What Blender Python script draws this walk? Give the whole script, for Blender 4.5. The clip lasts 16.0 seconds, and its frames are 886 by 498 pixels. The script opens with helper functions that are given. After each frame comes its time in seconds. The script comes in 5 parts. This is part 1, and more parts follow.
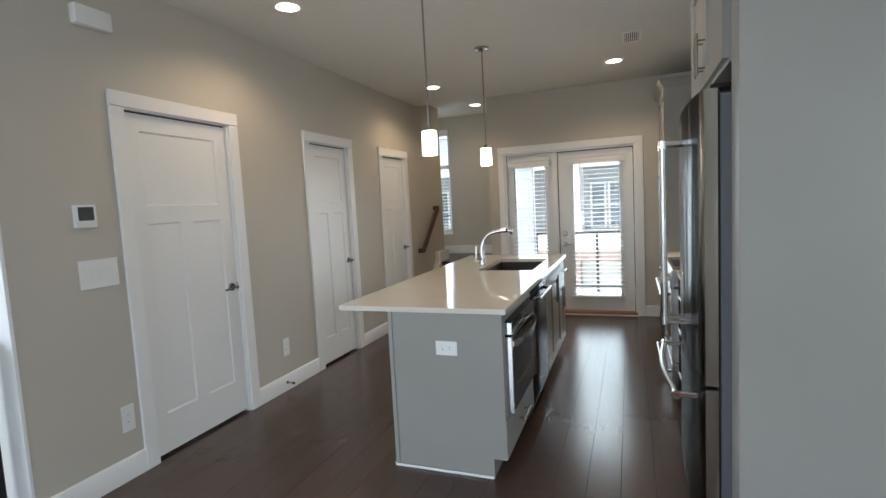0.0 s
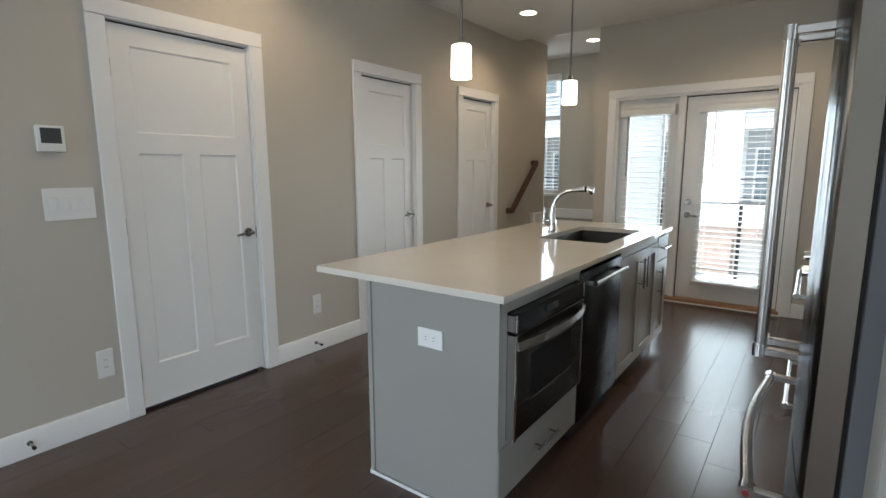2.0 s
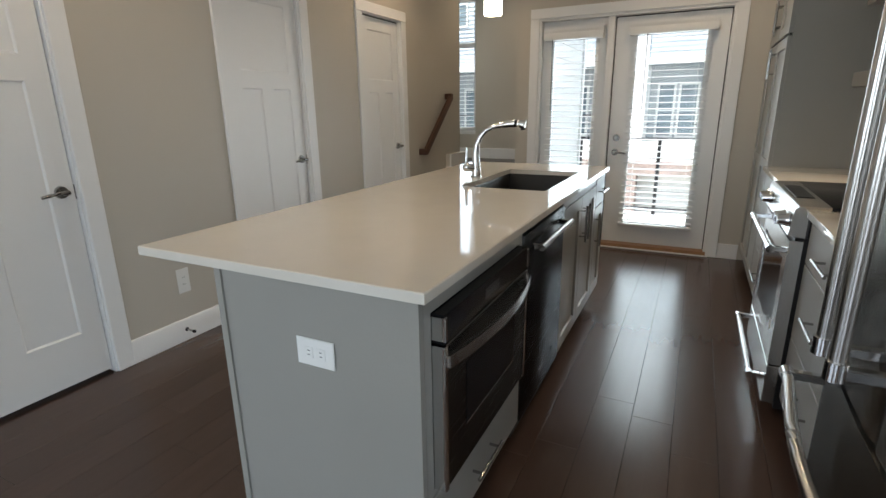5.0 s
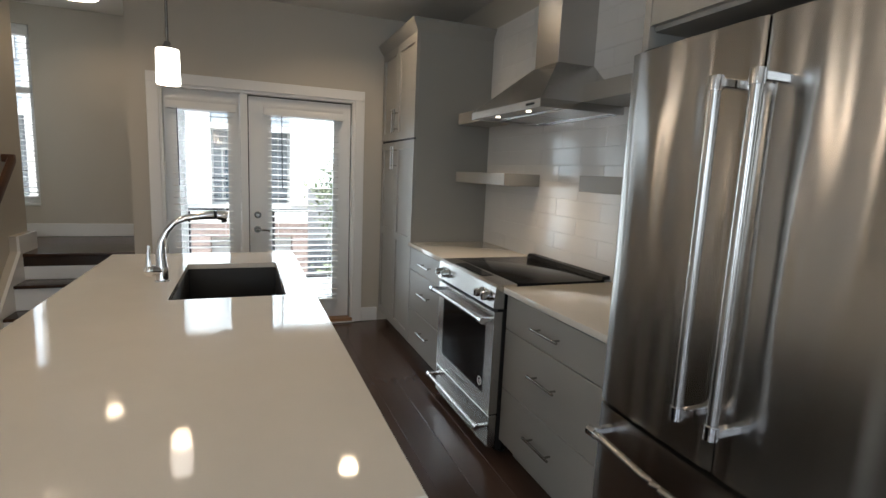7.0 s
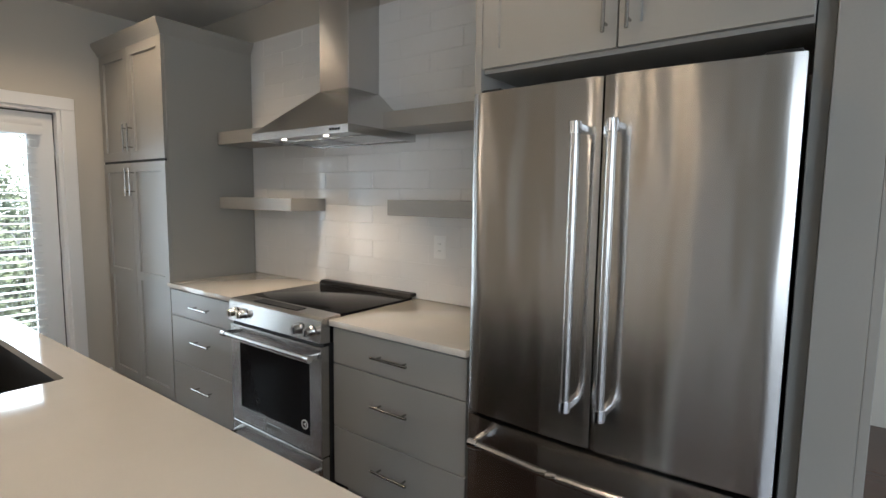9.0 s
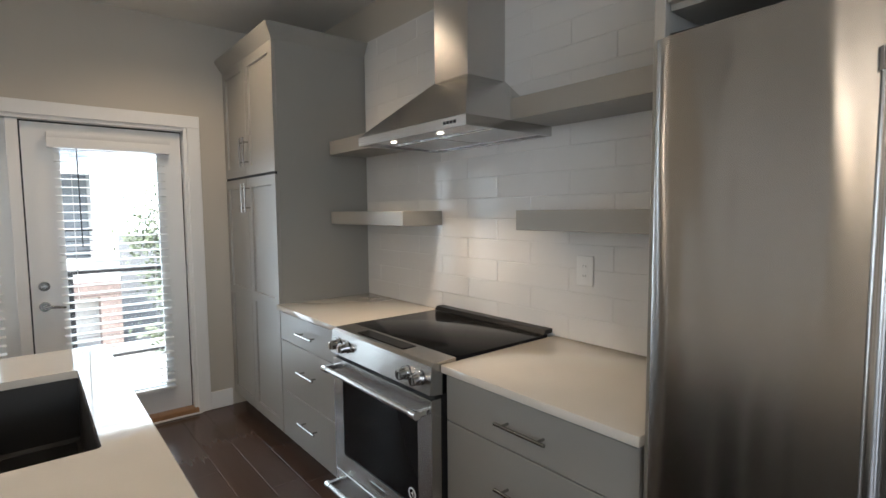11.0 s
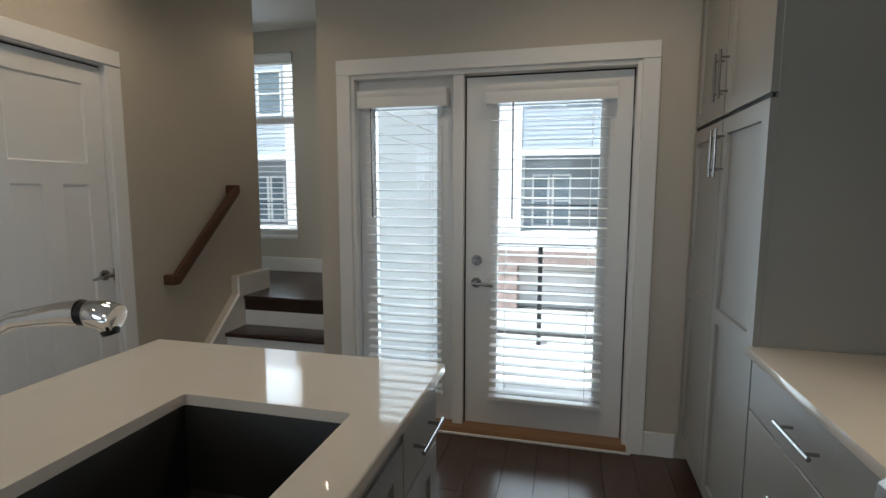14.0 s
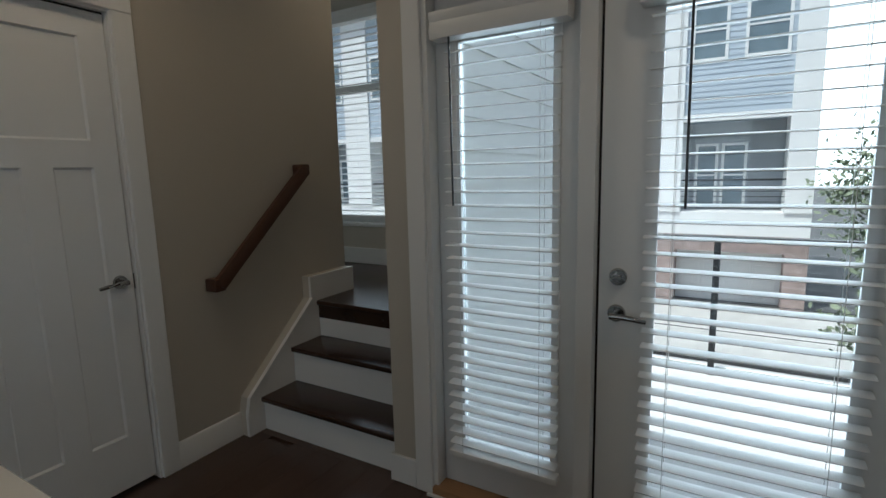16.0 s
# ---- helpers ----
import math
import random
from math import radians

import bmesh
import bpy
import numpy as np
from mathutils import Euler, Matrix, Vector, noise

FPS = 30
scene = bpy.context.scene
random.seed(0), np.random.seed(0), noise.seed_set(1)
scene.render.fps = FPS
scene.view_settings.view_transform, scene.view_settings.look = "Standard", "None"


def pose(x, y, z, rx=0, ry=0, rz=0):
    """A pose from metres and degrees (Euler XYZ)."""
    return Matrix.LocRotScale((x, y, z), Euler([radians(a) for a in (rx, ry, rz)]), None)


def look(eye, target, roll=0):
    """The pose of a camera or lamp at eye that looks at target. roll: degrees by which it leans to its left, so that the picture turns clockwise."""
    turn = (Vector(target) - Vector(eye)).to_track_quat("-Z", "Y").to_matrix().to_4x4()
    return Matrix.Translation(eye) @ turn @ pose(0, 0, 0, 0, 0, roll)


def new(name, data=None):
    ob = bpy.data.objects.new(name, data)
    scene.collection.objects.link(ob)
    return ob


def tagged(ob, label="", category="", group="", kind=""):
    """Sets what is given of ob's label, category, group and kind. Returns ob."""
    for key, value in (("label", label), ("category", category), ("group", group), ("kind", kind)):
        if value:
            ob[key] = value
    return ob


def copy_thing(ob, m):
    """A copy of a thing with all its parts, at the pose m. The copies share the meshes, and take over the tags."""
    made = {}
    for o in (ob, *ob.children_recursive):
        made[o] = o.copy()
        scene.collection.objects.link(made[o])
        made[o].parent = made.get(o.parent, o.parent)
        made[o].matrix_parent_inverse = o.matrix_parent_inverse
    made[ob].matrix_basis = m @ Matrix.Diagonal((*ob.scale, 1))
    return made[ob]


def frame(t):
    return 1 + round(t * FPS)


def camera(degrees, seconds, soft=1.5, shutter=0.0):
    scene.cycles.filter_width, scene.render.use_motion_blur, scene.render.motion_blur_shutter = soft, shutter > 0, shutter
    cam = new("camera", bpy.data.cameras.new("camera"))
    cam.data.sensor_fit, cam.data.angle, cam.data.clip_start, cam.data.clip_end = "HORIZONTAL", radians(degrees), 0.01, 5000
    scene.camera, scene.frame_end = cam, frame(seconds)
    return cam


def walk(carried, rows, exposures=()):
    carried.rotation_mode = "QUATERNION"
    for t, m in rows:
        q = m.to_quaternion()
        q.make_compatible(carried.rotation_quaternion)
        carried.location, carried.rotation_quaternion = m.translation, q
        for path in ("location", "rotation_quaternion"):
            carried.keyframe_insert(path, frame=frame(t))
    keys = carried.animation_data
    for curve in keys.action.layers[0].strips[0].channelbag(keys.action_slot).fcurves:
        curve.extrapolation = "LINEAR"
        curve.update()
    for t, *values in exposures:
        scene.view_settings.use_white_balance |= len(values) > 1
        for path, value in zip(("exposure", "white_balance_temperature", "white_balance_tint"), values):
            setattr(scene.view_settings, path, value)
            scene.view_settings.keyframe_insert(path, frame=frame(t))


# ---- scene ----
cam = camera(82.9, 16.0)
PATH = [
    (0, (0.49, 0.335, 1.471), (-0.212, 2.199, 1.295), -3.0),
    (0.5, (0.557, 0.584, 1.454), (-0.313, 2.372, 1.242), -1.3),
    (1, (0.59, 0.85, 1.447), (-0.379, 2.583, 1.212), -1.0),
    (1.5, (0.67, 1.088, 1.413), (-0.39, 2.764, 1.15), -1.2),
    (2, (0.712, 1.308, 1.362), (-0.456, 2.9, 1.045), -0.2),
    (2.5, (0.661, 1.499, 1.316), (-0.513, 3.077, 0.956), -0.7),
    (3, (0.651, 1.622, 1.237), (-0.5, 3.182, 0.743), -1.1),
    (3.2, (0.621, 1.645, 1.216), (-0.5, 3.207, 0.666), -1.1),
    (5.3, (0.282, 1.903, 1.363), (-0.443, 3.693, 0.845), -0.4),
    (5.5, (0.198, 1.895, 1.391), (-0.401, 3.743, 0.914), 0.1),
    (6, (-0.028, 1.903, 1.395), (-0.174, 3.854, 0.977), 1.0),
    (6.5, (-0.224, 1.937, 1.417), (0.017, 3.886, 1.035), 2.1),
    (7, (-0.391, 2.074, 1.455), (0.341, 3.912, 1.158), 2.5),
    (7.5, (-0.592, 2.129, 1.479), (0.496, 3.791, 1.246), 2.8),
    (8, (-0.721, 2.205, 1.482), (0.624, 3.666, 1.249), 2.1),
    (8.2, (-0.755, 2.262, 1.483), (0.689, 3.626, 1.252), 2.2),
    (10.3, (-0.633, 2.595, 1.496), (1.017, 3.711, 1.311), 0.2),
    (10.5, (-0.546, 2.644, 1.503), (1.004, 3.9, 1.349), -0.3),
    (11, (-0.34, 2.818, 1.476), (0.928, 4.357, 1.323), -0.5),
    (11.5, (-0.147, 2.987, 1.454), (0.762, 4.762, 1.295), -1.5),
    (12, (0.075, 3.115, 1.431), (0.374, 5.084, 1.246), -1.6),
    (12.5, (0.181, 3.269, 1.424), (0.148, 5.258, 1.217), -0.9),
    (13, (0.233, 3.483, 1.431), (0.025, 5.461, 1.219), -0.2),
    (13.5, (0.245, 3.736, 1.441), (-0.143, 5.686, 1.227), -0.5),
    (14, (0.217, 4.002, 1.412), (-0.264, 5.93, 1.186), 0.1),
    (14.5, (0.132, 4.265, 1.419), (-0.344, 6.194, 1.192), 0.1),
    (15, (0.113, 4.519, 1.401), (-0.359, 6.444, 1.137), -0.2),
    (15.5, (0.091, 4.778, 1.417), (-0.598, 6.631, 1.115), 0.4),
    (16, (0.052, 5.055, 1.395), (-0.948, 6.761, 1.091), -1.4),
]
EXPOSURES = [(0.0, 1.33, 6200, 9), (1.0, 1.36, 6200, 9), (2.0, 1.33, 6150, 8), (3.0, 1.33, 6150, 8), (5.5, 1.24, 6300, 9), (7.0, 1.08, 6250, 10), (8.0, 1.36, 6030, 10), (10.5, 1.58, 6100, 11), (11.3, 1.36, 6050, 10), (12.0, 1.06, 6000, 9), (12.6, 0.88, 5950, 8), (13.0, 0.84, 5950, 8), (14.0, 0.78, 5900, 7), (15.0, 0.49, 5870, 6), (16.0, 0.02, 5720, 5)]
walk(cam, [(t, look(eye, target, roll)) for t, eye, target, roll in PATH], EXPOSURES)

# ---- world, sun, large lights ----
SUN_DIR = Vector((-0.18, -0.32, 0.90)).normalized()
world = bpy.data.worlds.new("sky")
scene.world = world
world.use_nodes = True
wn, wl = world.node_tree.nodes, world.node_tree.links
sky = wn.new("ShaderNodeTexSky")
sky.sky_type = "NISHITA"
sky.sun_disc = False
sky.dust_density = 4.0
sky.sun_elevation = math.asin(SUN_DIR.z)
sky.sun_rotation = math.atan2(SUN_DIR.x, SUN_DIR.y)
wn["Background"].inputs["Strength"].default_value = 0.15
wl.new(sky.outputs[0], wn["Background"].inputs["Color"])

sun_data = bpy.data.lights.new("sun", "SUN")
sun_data.energy, sun_data.angle, sun_data.color = 4.6, radians(0.6), (1.0, 0.95, 0.88)
sun = new("sun", sun_data)
sun.matrix_world = look(SUN_DIR * 30, (0, 0, 0))


def area(name, eye, target, w, h, watts, colour):
    data = bpy.data.lights.new(name, "AREA")
    data.shape, data.size, data.size_y, data.energy, data.color = "RECTANGLE", w, h, watts, colour
    ob = new(name, data)
    ob.matrix_world = look(eye, target)
    return ob


def lamp(name, place, watts, colour, radius):
    data = bpy.data.lights.new(name, "POINT")
    data.energy, data.color, data.shadow_soft_size = watts, colour, radius
    ob = new(name, data)
    ob.location = place
    return ob


def spot(name, place, watts, colour, angle, radius=0.05):
    data = bpy.data.lights.new(name, "SPOT")
    data.energy, data.color, data.shadow_soft_size = watts, colour, radius
    data.spot_size, data.spot_blend = radians(angle), 0.6
    ob = new(name, data)
    ob.location = place
    return ob


WARM = (1.0, 0.74, 0.48)
DAY = (0.80, 0.91, 1.0)
# daylight standing in the openings; stairwell and living-room ones are unseen, added as fill
area("daylight_front_window", (-0.9, -3.9, 1.45), (-0.9, 0, -0.2), 2.3, 2.0, 28, DAY)
area("daylight_fill_west", (-3.36, -0.85, 1.6), (0, -0.85, -0.2), 3.2, 1.8, 36, DAY)
area("daylight_fill_east", (3.56, -0.8, 1.55), (0, -0.5, -0.8), 2.4, 1.7, 30, DAY)
area("daylight_patio_door", (0.10, 6.90, 1.1), (0.10, 0, 0.9), 0.55, 1.6, 6, DAY)
area("daylight_sidelight", (-0.70, 6.90, 1.1), (-0.70, 0, 0.9), 0.40, 1.6, 3.2, DAY)
area("daylight_stair_window", (-2.80, 8.40, 1.8), (-2.2, 6, 1.2), 0.75, 1.6, 4, DAY)
DOWNLIGHTS = [(-1.60, 3.22, 2.82), (-1.62, 5.87, 2.82), (0.36, 5.82, 2.82), (0.36, 3.22, 2.82), (-1.64, 7.66, 2.92)]
for px, py, pz in DOWNLIGHTS:
    spot("downlight_beam", (px, py, pz - 0.03), (6 if px > 0 else 10) if py < 4 else (11 if py < 7 else 5), WARM, 120 if px > 0 and py < 4 else 150, 0.065)
PENDANTS = [(-0.73, 3.43), (-0.705, 4.725)]
for px, py in PENDANTS:
    lamp("pendant_glow", (px, py, 1.76), 0.5, WARM, 0.045)
for py in (4.495, 4.85):
    spot("hood_beam", (1.033, py, 1.785), 2.9, WARM, 110, 0.02)

# ---- materials ----


def nodes_of(name):
    m = bpy.data.materials.new(name)
    m.use_nodes = True
    nt = m.node_tree
    return m, nt.nodes, nt.links, nt.nodes["Principled BSDF"]


def mix_colour(nodes, links, factor, a, b):
    n = nodes.new("ShaderNodeMix")
    n.data_type = "RGBA"
    if factor is not None:
        links.new(factor, n.inputs["Factor"])
    for key, v in (("A", a), ("B", b)):
        sock = [s for s in n.inputs if s.name == key and s.type == "RGBA"][0]
        if isinstance(v, tuple):
            sock.default_value = (*v, 1)
        else:
            links.new(v, sock)
    return [s for s in n.outputs if s.type == "RGBA"][0]


def ramp(nodes, links, value, lo, hi, a=0.0, b=1.0):
    n = nodes.new("ShaderNodeMapRange")
    n.inputs["From Min"].default_value, n.inputs["From Max"].default_value = lo, hi
    n.inputs["To Min"].default_value, n.inputs["To Max"].default_value = a, b
    links.new(value, n.inputs["Value"])
    return n.outputs["Result"]


def grain(nodes, links, scale, stretch=(1, 1, 1), detail=4.0, shift=None):
    geo = nodes.new("ShaderNodeNewGeometry")
    mp = nodes.new("ShaderNodeMapping")
    mp.inputs["Scale"].default_value = stretch
    links.new(geo.outputs["Position"], mp.inputs["Vector"])
    if shift is not None:
        links.new(shift, mp.inputs["Location"])
    nz = nodes.new("ShaderNodeTexNoise")
    nz.inputs["Scale"].default_value, nz.inputs["Detail"].default_value = scale, detail
    links.new(mp.outputs["Vector"], nz.inputs["Vector"])
    return nz.outputs["Fac"]


def surface(name, colour, rough=0.5, metal=0.0, vary=0.08, coarse=1.5, fine=60.0, bump=0.02, stretch=(1, 1, 1),
            rough_vary=0.08, random_tone=0.0, specular=0.5, coat=0.0, anisotropic=0.0):
    """A plain painted, cast or metal surface with blotches, grain and fine relief."""
    m, nodes, links, bsdf = nodes_of(name)
    big = grain(nodes, links, coarse, (1, 1, 1), 3)
    small = grain(nodes, links, fine, stretch, 4)
    dark = tuple(c * (1 - vary) for c in colour)
    lite = tuple(min(1, c * (1 + vary)) for c in colour)
    col = mix_colour(nodes, links, ramp(nodes, links, big, 0.3, 0.7), dark, lite)
    col = mix_colour(nodes, links, ramp(nodes, links, small, 0.35, 0.65, 0, 0.5), col, tuple(c * (1 - vary * 0.8) for c in colour))
    if random_tone:
        info = nodes.new("ShaderNodeObjectInfo")
        hsv = nodes.new("ShaderNodeHueSaturation")
        links.new(ramp(nodes, links, info.outputs["Random"], 0, 1, 1 - random_tone, 1 + random_tone), hsv.inputs["Value"])
        links.new(col, hsv.inputs["Color"])
        col = hsv.outputs["Color"]
    links.new(col, bsdf.inputs["Base Color"])
    links.new(ramp(nodes, links, big, 0.3, 0.7, max(0.02, rough - rough_vary), min(1, rough + rough_vary)), bsdf.inputs["Roughness"])
    bsdf.inputs["Metallic"].default_value = metal
    bsdf.inputs["Specular IOR Level"].default_value = specular
    bsdf.inputs["Coat Weight"].default_value = coat
    bsdf.inputs["Anisotropic"].default_value = anisotropic
    if bump:
        bp = nodes.new("ShaderNodeBump")
        bp.inputs["Strength"].default_value, bp.inputs["Distance"].default_value = bump, 0.01
        links.new(small, bp.inputs["Height"])
        links.new(bp.outputs["Normal"], bsdf.inputs["Normal"])
    return m


def wood_floor(name, base, light, rough, along=1):
    m, nodes, links, bsdf = nodes_of(name)
    info = nodes.new("ShaderNodeObjectInfo")
    comb = nodes.new("ShaderNodeCombineXYZ")
    links.new(ramp(nodes, links, info.outputs["Random"], 0, 1, 0, 40), comb.inputs["X"])
    links.new(ramp(nodes, links, info.outputs["Random"], 0, 1, 0, 17), comb.inputs["Y"])
    streak = grain(nodes, links, 2.6, (11, 0.7, 1) if along else (0.7, 11, 1), 5, comb.outputs[0])
    scrape = grain(nodes, links, 3.0, (13, 1.3, 1) if along else (1.3, 13, 1), 2, comb.outputs[0])
    pores = grain(nodes, links, 30.0, (12, 1, 1) if along else (1, 12, 1), 3)
    col = mix_colour(nodes, links, ramp(nodes, links, streak, 0.25, 0.75), base, light)
    col = mix_colour(nodes, links, ramp(nodes, links, pores, 0.45, 0.75, 0, 0.07), col, tuple(c * 0.6 for c in base))
    hsv = nodes.new("ShaderNodeHueSaturation")
    links.new(ramp(nodes, links, info.outputs["Random"], 0, 1, 0.93, 1.07), hsv.inputs["Value"])
    links.new(col, hsv.inputs["Color"])
    links.new(hsv.outputs["Color"], bsdf.inputs["Base Color"])
    links.new(ramp(nodes, links, pores, 0.3, 0.7, rough - 0.01, rough + 0.02), bsdf.inputs["Roughness"])
    bp = nodes.new("ShaderNodeBump")
    bp.inputs["Strength"].default_value, bp.inputs["Distance"].default_value = 0.036, 0.006
    add = nodes.new("ShaderNodeMath")
    add.operation = "MULTIPLY_ADD"
    links.new(pores, add.inputs[0])
    add.inputs[1].default_value = 0.12
    links.new(scrape, add.inputs[2])
    links.new(add.outputs[0], bp.inputs["Height"])
    links.new(bp.outputs["Normal"], bsdf.inputs["Normal"])
    return m


def steel(name, colour, rough, wave=0.0, stretch=(1, 1, 1), brushed=0.0, edge=1.0):
    """Brushed metal: fine lines along one way, and for large sheets a slow waviness."""
    m, nodes, links, bsdf = nodes_of(name)
    lines = grain(nodes, links, 90.0, stretch, 2)
    slow = grain(nodes, links, 1.0, (3, 3.6, 0.55), 2)
    col = mix_colour(nodes, links, ramp(nodes, links, lines, 0.3, 0.7), tuple(c * 0.97 for c in colour), colour)
    links.new(col, bsdf.inputs["Base Color"])
    bsdf.inputs["Metallic"].default_value = 1.0
    bsdf.inputs["Specular Tint"].default_value = (edge, edge, edge, 1)
    links.new(ramp(nodes, links, lines, 0.3, 0.7, rough - 0.01, rough + 0.015), bsdf.inputs["Roughness"])
    b1 = nodes.new("ShaderNodeBump")
    b1.inputs["Strength"].default_value, b1.inputs["Distance"].default_value = 0.012, 0.001
    links.new(lines, b1.inputs["Height"])
    last = b1
    if wave:
        b2 = nodes.new("ShaderNodeBump")
        b2.inputs["Strength"].default_value, b2.inputs["Distance"].default_value = wave, 0.032
        links.new(slow, b2.inputs["Height"])
        links.new(b1.outputs["Normal"], b2.inputs["Normal"])
        last = b2
    links.new(last.outputs["Normal"], bsdf.inputs["Normal"])
    if brushed:
        tg = nodes.new("ShaderNodeTangent")
        tg.direction_type, tg.axis = "RADIAL", "Z"
        links.new(tg.outputs[0], bsdf.inputs["Tangent"])
        bsdf.inputs["Anisotropic"].default_value = brushed
        bsdf.inputs["Anisotropic Rotation"].default_value = 0.25
    return m


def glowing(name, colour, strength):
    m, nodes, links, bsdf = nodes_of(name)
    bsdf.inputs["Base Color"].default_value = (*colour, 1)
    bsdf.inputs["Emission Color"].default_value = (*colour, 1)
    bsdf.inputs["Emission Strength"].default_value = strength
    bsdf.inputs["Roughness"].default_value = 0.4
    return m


def clear_glass(name):
    m, nodes, links, bsdf = nodes_of(name)
    tr, gl, mx, fr = (nodes.new("ShaderNode" + k) for k in ("BsdfTransparent", "BsdfGlossy", "MixShader", "Fresnel"))
    gl.inputs["Roughness"].default_value = 0.02
    tr.inputs["Color"].default_value = (0.95, 0.97, 0.96, 1)
    fr.inputs["IOR"].default_value = 1.4
    links.new(fr.outputs[0], mx.inputs[0])
    links.new(tr.outputs[0], mx.inputs[1])
    links.new(gl.outputs[0], mx.inputs[2])
    links.new(mx.outputs[0], nodes["Material Output"].inputs["Surface"])
    return m


def lap_siding(name, colour):
    return surface(name, colour, 0.7, vary=0.06, coarse=0.8, fine=25, bump=0.05, stretch=(1, 1, 6))


WALL = surface("greige_wall_paint", (0.515, 0.478, 0.414), 0.62, vary=0.025, coarse=0.9, fine=180, bump=0.03)
CEIL = surface("ceiling_paint", (0.74, 0.72, 0.68), 0.8, vary=0.02, coarse=0.8, fine=150, bump=0.04)
WHITE = surface("white_semigloss_paint", (0.80, 0.80, 0.79), 0.36, vary=0.015, coarse=2, fine=90, bump=0.015, rough_vary=0.025)
GREY = surface("warm_grey_cabinet_paint", (0.300, 0.290, 0.264), 0.37, vary=0.03, coarse=2.5, fine=120, bump=0.012, rough_vary=0.03)
# near-black for gaps and hollows; some strips put shade in as colour
DARKGAP = surface("shadow_gap_black", (0.015, 0.015, 0.016), 0.7, vary=0.1)
QUARTZ = surface("cream_quartz", (0.665, 0.625, 0.555), 0.055, vary=0.025, coarse=6, fine=240, bump=0.0, rough_vary=0.02, coat=0.2)
TILE = surface("glossy_white_tile", (0.73, 0.72, 0.70), 0.12, vary=0.02, coarse=5, fine=14, bump=0.02, rough_vary=0.03, random_tone=0.015)
GROUT = surface("white_grout", (0.70, 0.69, 0.67), 0.85, vary=0.06, fine=200, bump=0.1)
STEEL = steel("brushed_stainless", (0.54, 0.525, 0.505), 0.24, 0.0, (1, 0.05, 14), 0.5)
FRIDGE = steel("fridge_stainless", (0.50, 0.485, 0.465), 0.22, 0.75, (1, 0.05, 14), 0.9, 0.12)
# both bases darkened below STEEL to stand in for dim aisle reflections
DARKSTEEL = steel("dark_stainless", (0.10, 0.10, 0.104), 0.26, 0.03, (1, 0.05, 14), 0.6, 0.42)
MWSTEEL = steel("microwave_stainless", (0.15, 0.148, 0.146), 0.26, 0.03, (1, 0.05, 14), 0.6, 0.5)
CHROME = steel("chrome", (0.80, 0.80, 0.80), 0.07)
NICKEL = steel("satin_nickel", (0.38, 0.375, 0.365), 0.18)
BLACKGLASS = surface("black_ceramic_glass", (0.010, 0.010, 0.011), 0.12, vary=0.1, bump=0, rough_vary=0.03, specular=0.09)
BLACKPLASTIC = surface("black_plastic", (0.016, 0.015, 0.015), 0.4, vary=0.1, specular=0.22)
SINK = surface("charcoal_granite_composite", (0.024, 0.0235, 0.023), 0.5, vary=0.25, fine=400, bump=0.05, specular=0.3)
PLANK = wood_floor("espresso_floor", (0.068, 0.0415, 0.0315), (0.076, 0.0460, 0.0345), 0.22)
TREAD = wood_floor("espresso_tread", (0.022, 0.011, 0.007), (0.055, 0.026, 0.016), 0.25, 0)
RAILWOOD = surface("stained_handrail_wood", (0.070, 0.030, 0.016), 0.35, vary=0.25, fine=20, stretch=(6, 6, 1), bump=0.03)
OAK = surface("oak_threshold", (0.33, 0.18, 0.085), 0.45, vary=0.2, fine=16, stretch=(1, 8, 8), bump=0.04)
BLIND = surface("white_faux_wood", (0.80, 0.80, 0.79), 0.4, vary=0.02, fine=50, stretch=(0.2, 3, 3), bump=0.02)
BODYGREY = surface("grey_painted_steel", (0.13, 0.135, 0.14), 0.5, vary=0.05)
PLASTIC = surface("white_plastic", (0.78, 0.78, 0.76), 0.35, vary=0.02)
SCREEN = surface("grey_display", (0.06, 0.065, 0.07), 0.15, vary=0.1)
BLACKIRON = surface("black_painted_iron", (0.012, 0.012, 0.013), 0.4, vary=0.2)
GLASS = clear_glass("window_glass")
SHADE = glowing("opal_glass_lit", (1.0, 0.90, 0.78), 2.3)
BULB = glowing("warm_lens", (1.0, 0.84, 0.62), 4.5)
HOODBULB = glowing("hood_lens", (1.0, 0.88, 0.70), 2.0)
SIDING = lap_siding("grey_lap_siding", (0.66, 0.66, 0.63))
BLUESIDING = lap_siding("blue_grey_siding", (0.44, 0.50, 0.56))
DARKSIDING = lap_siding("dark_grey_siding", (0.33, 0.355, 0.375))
WHITETRIM = surface("exterior_white_trim", (0.78, 0.78, 0.76), 0.6, vary=0.03)
BRICK = surface("red_brick", (0.34, 0.265, 0.24), 0.85, vary=0.25, coarse=4, fine=30, bump=0.2, random_tone=0.2)
DECK = surface("pale_deck_coating", (0.62, 0.61, 0.59), 0.7, vary=0.1, fine=60, bump=0.05)
ASPHALT = surface("asphalt", (0.06, 0.06, 0.06), 0.9, vary=0.2, fine=120, bump=0.2)
CONCRETE = surface("driveway_concrete", (0.42, 0.41, 0.39), 0.85, vary=0.12, fine=60, bump=0.1)
LEAF = surface("leaf_green", (0.19, 0.225, 0.14), 0.6, vary=0.35, coarse=3, fine=20, random_tone=0.2)
BARK = surface("bark", (0.10, 0.075, 0.055), 0.9, vary=0.3, fine=30, bump=0.4)
SKYGLOW = glowing("glowing_sky_sheet", (0.93, 0.97, 1.0), 2.0)
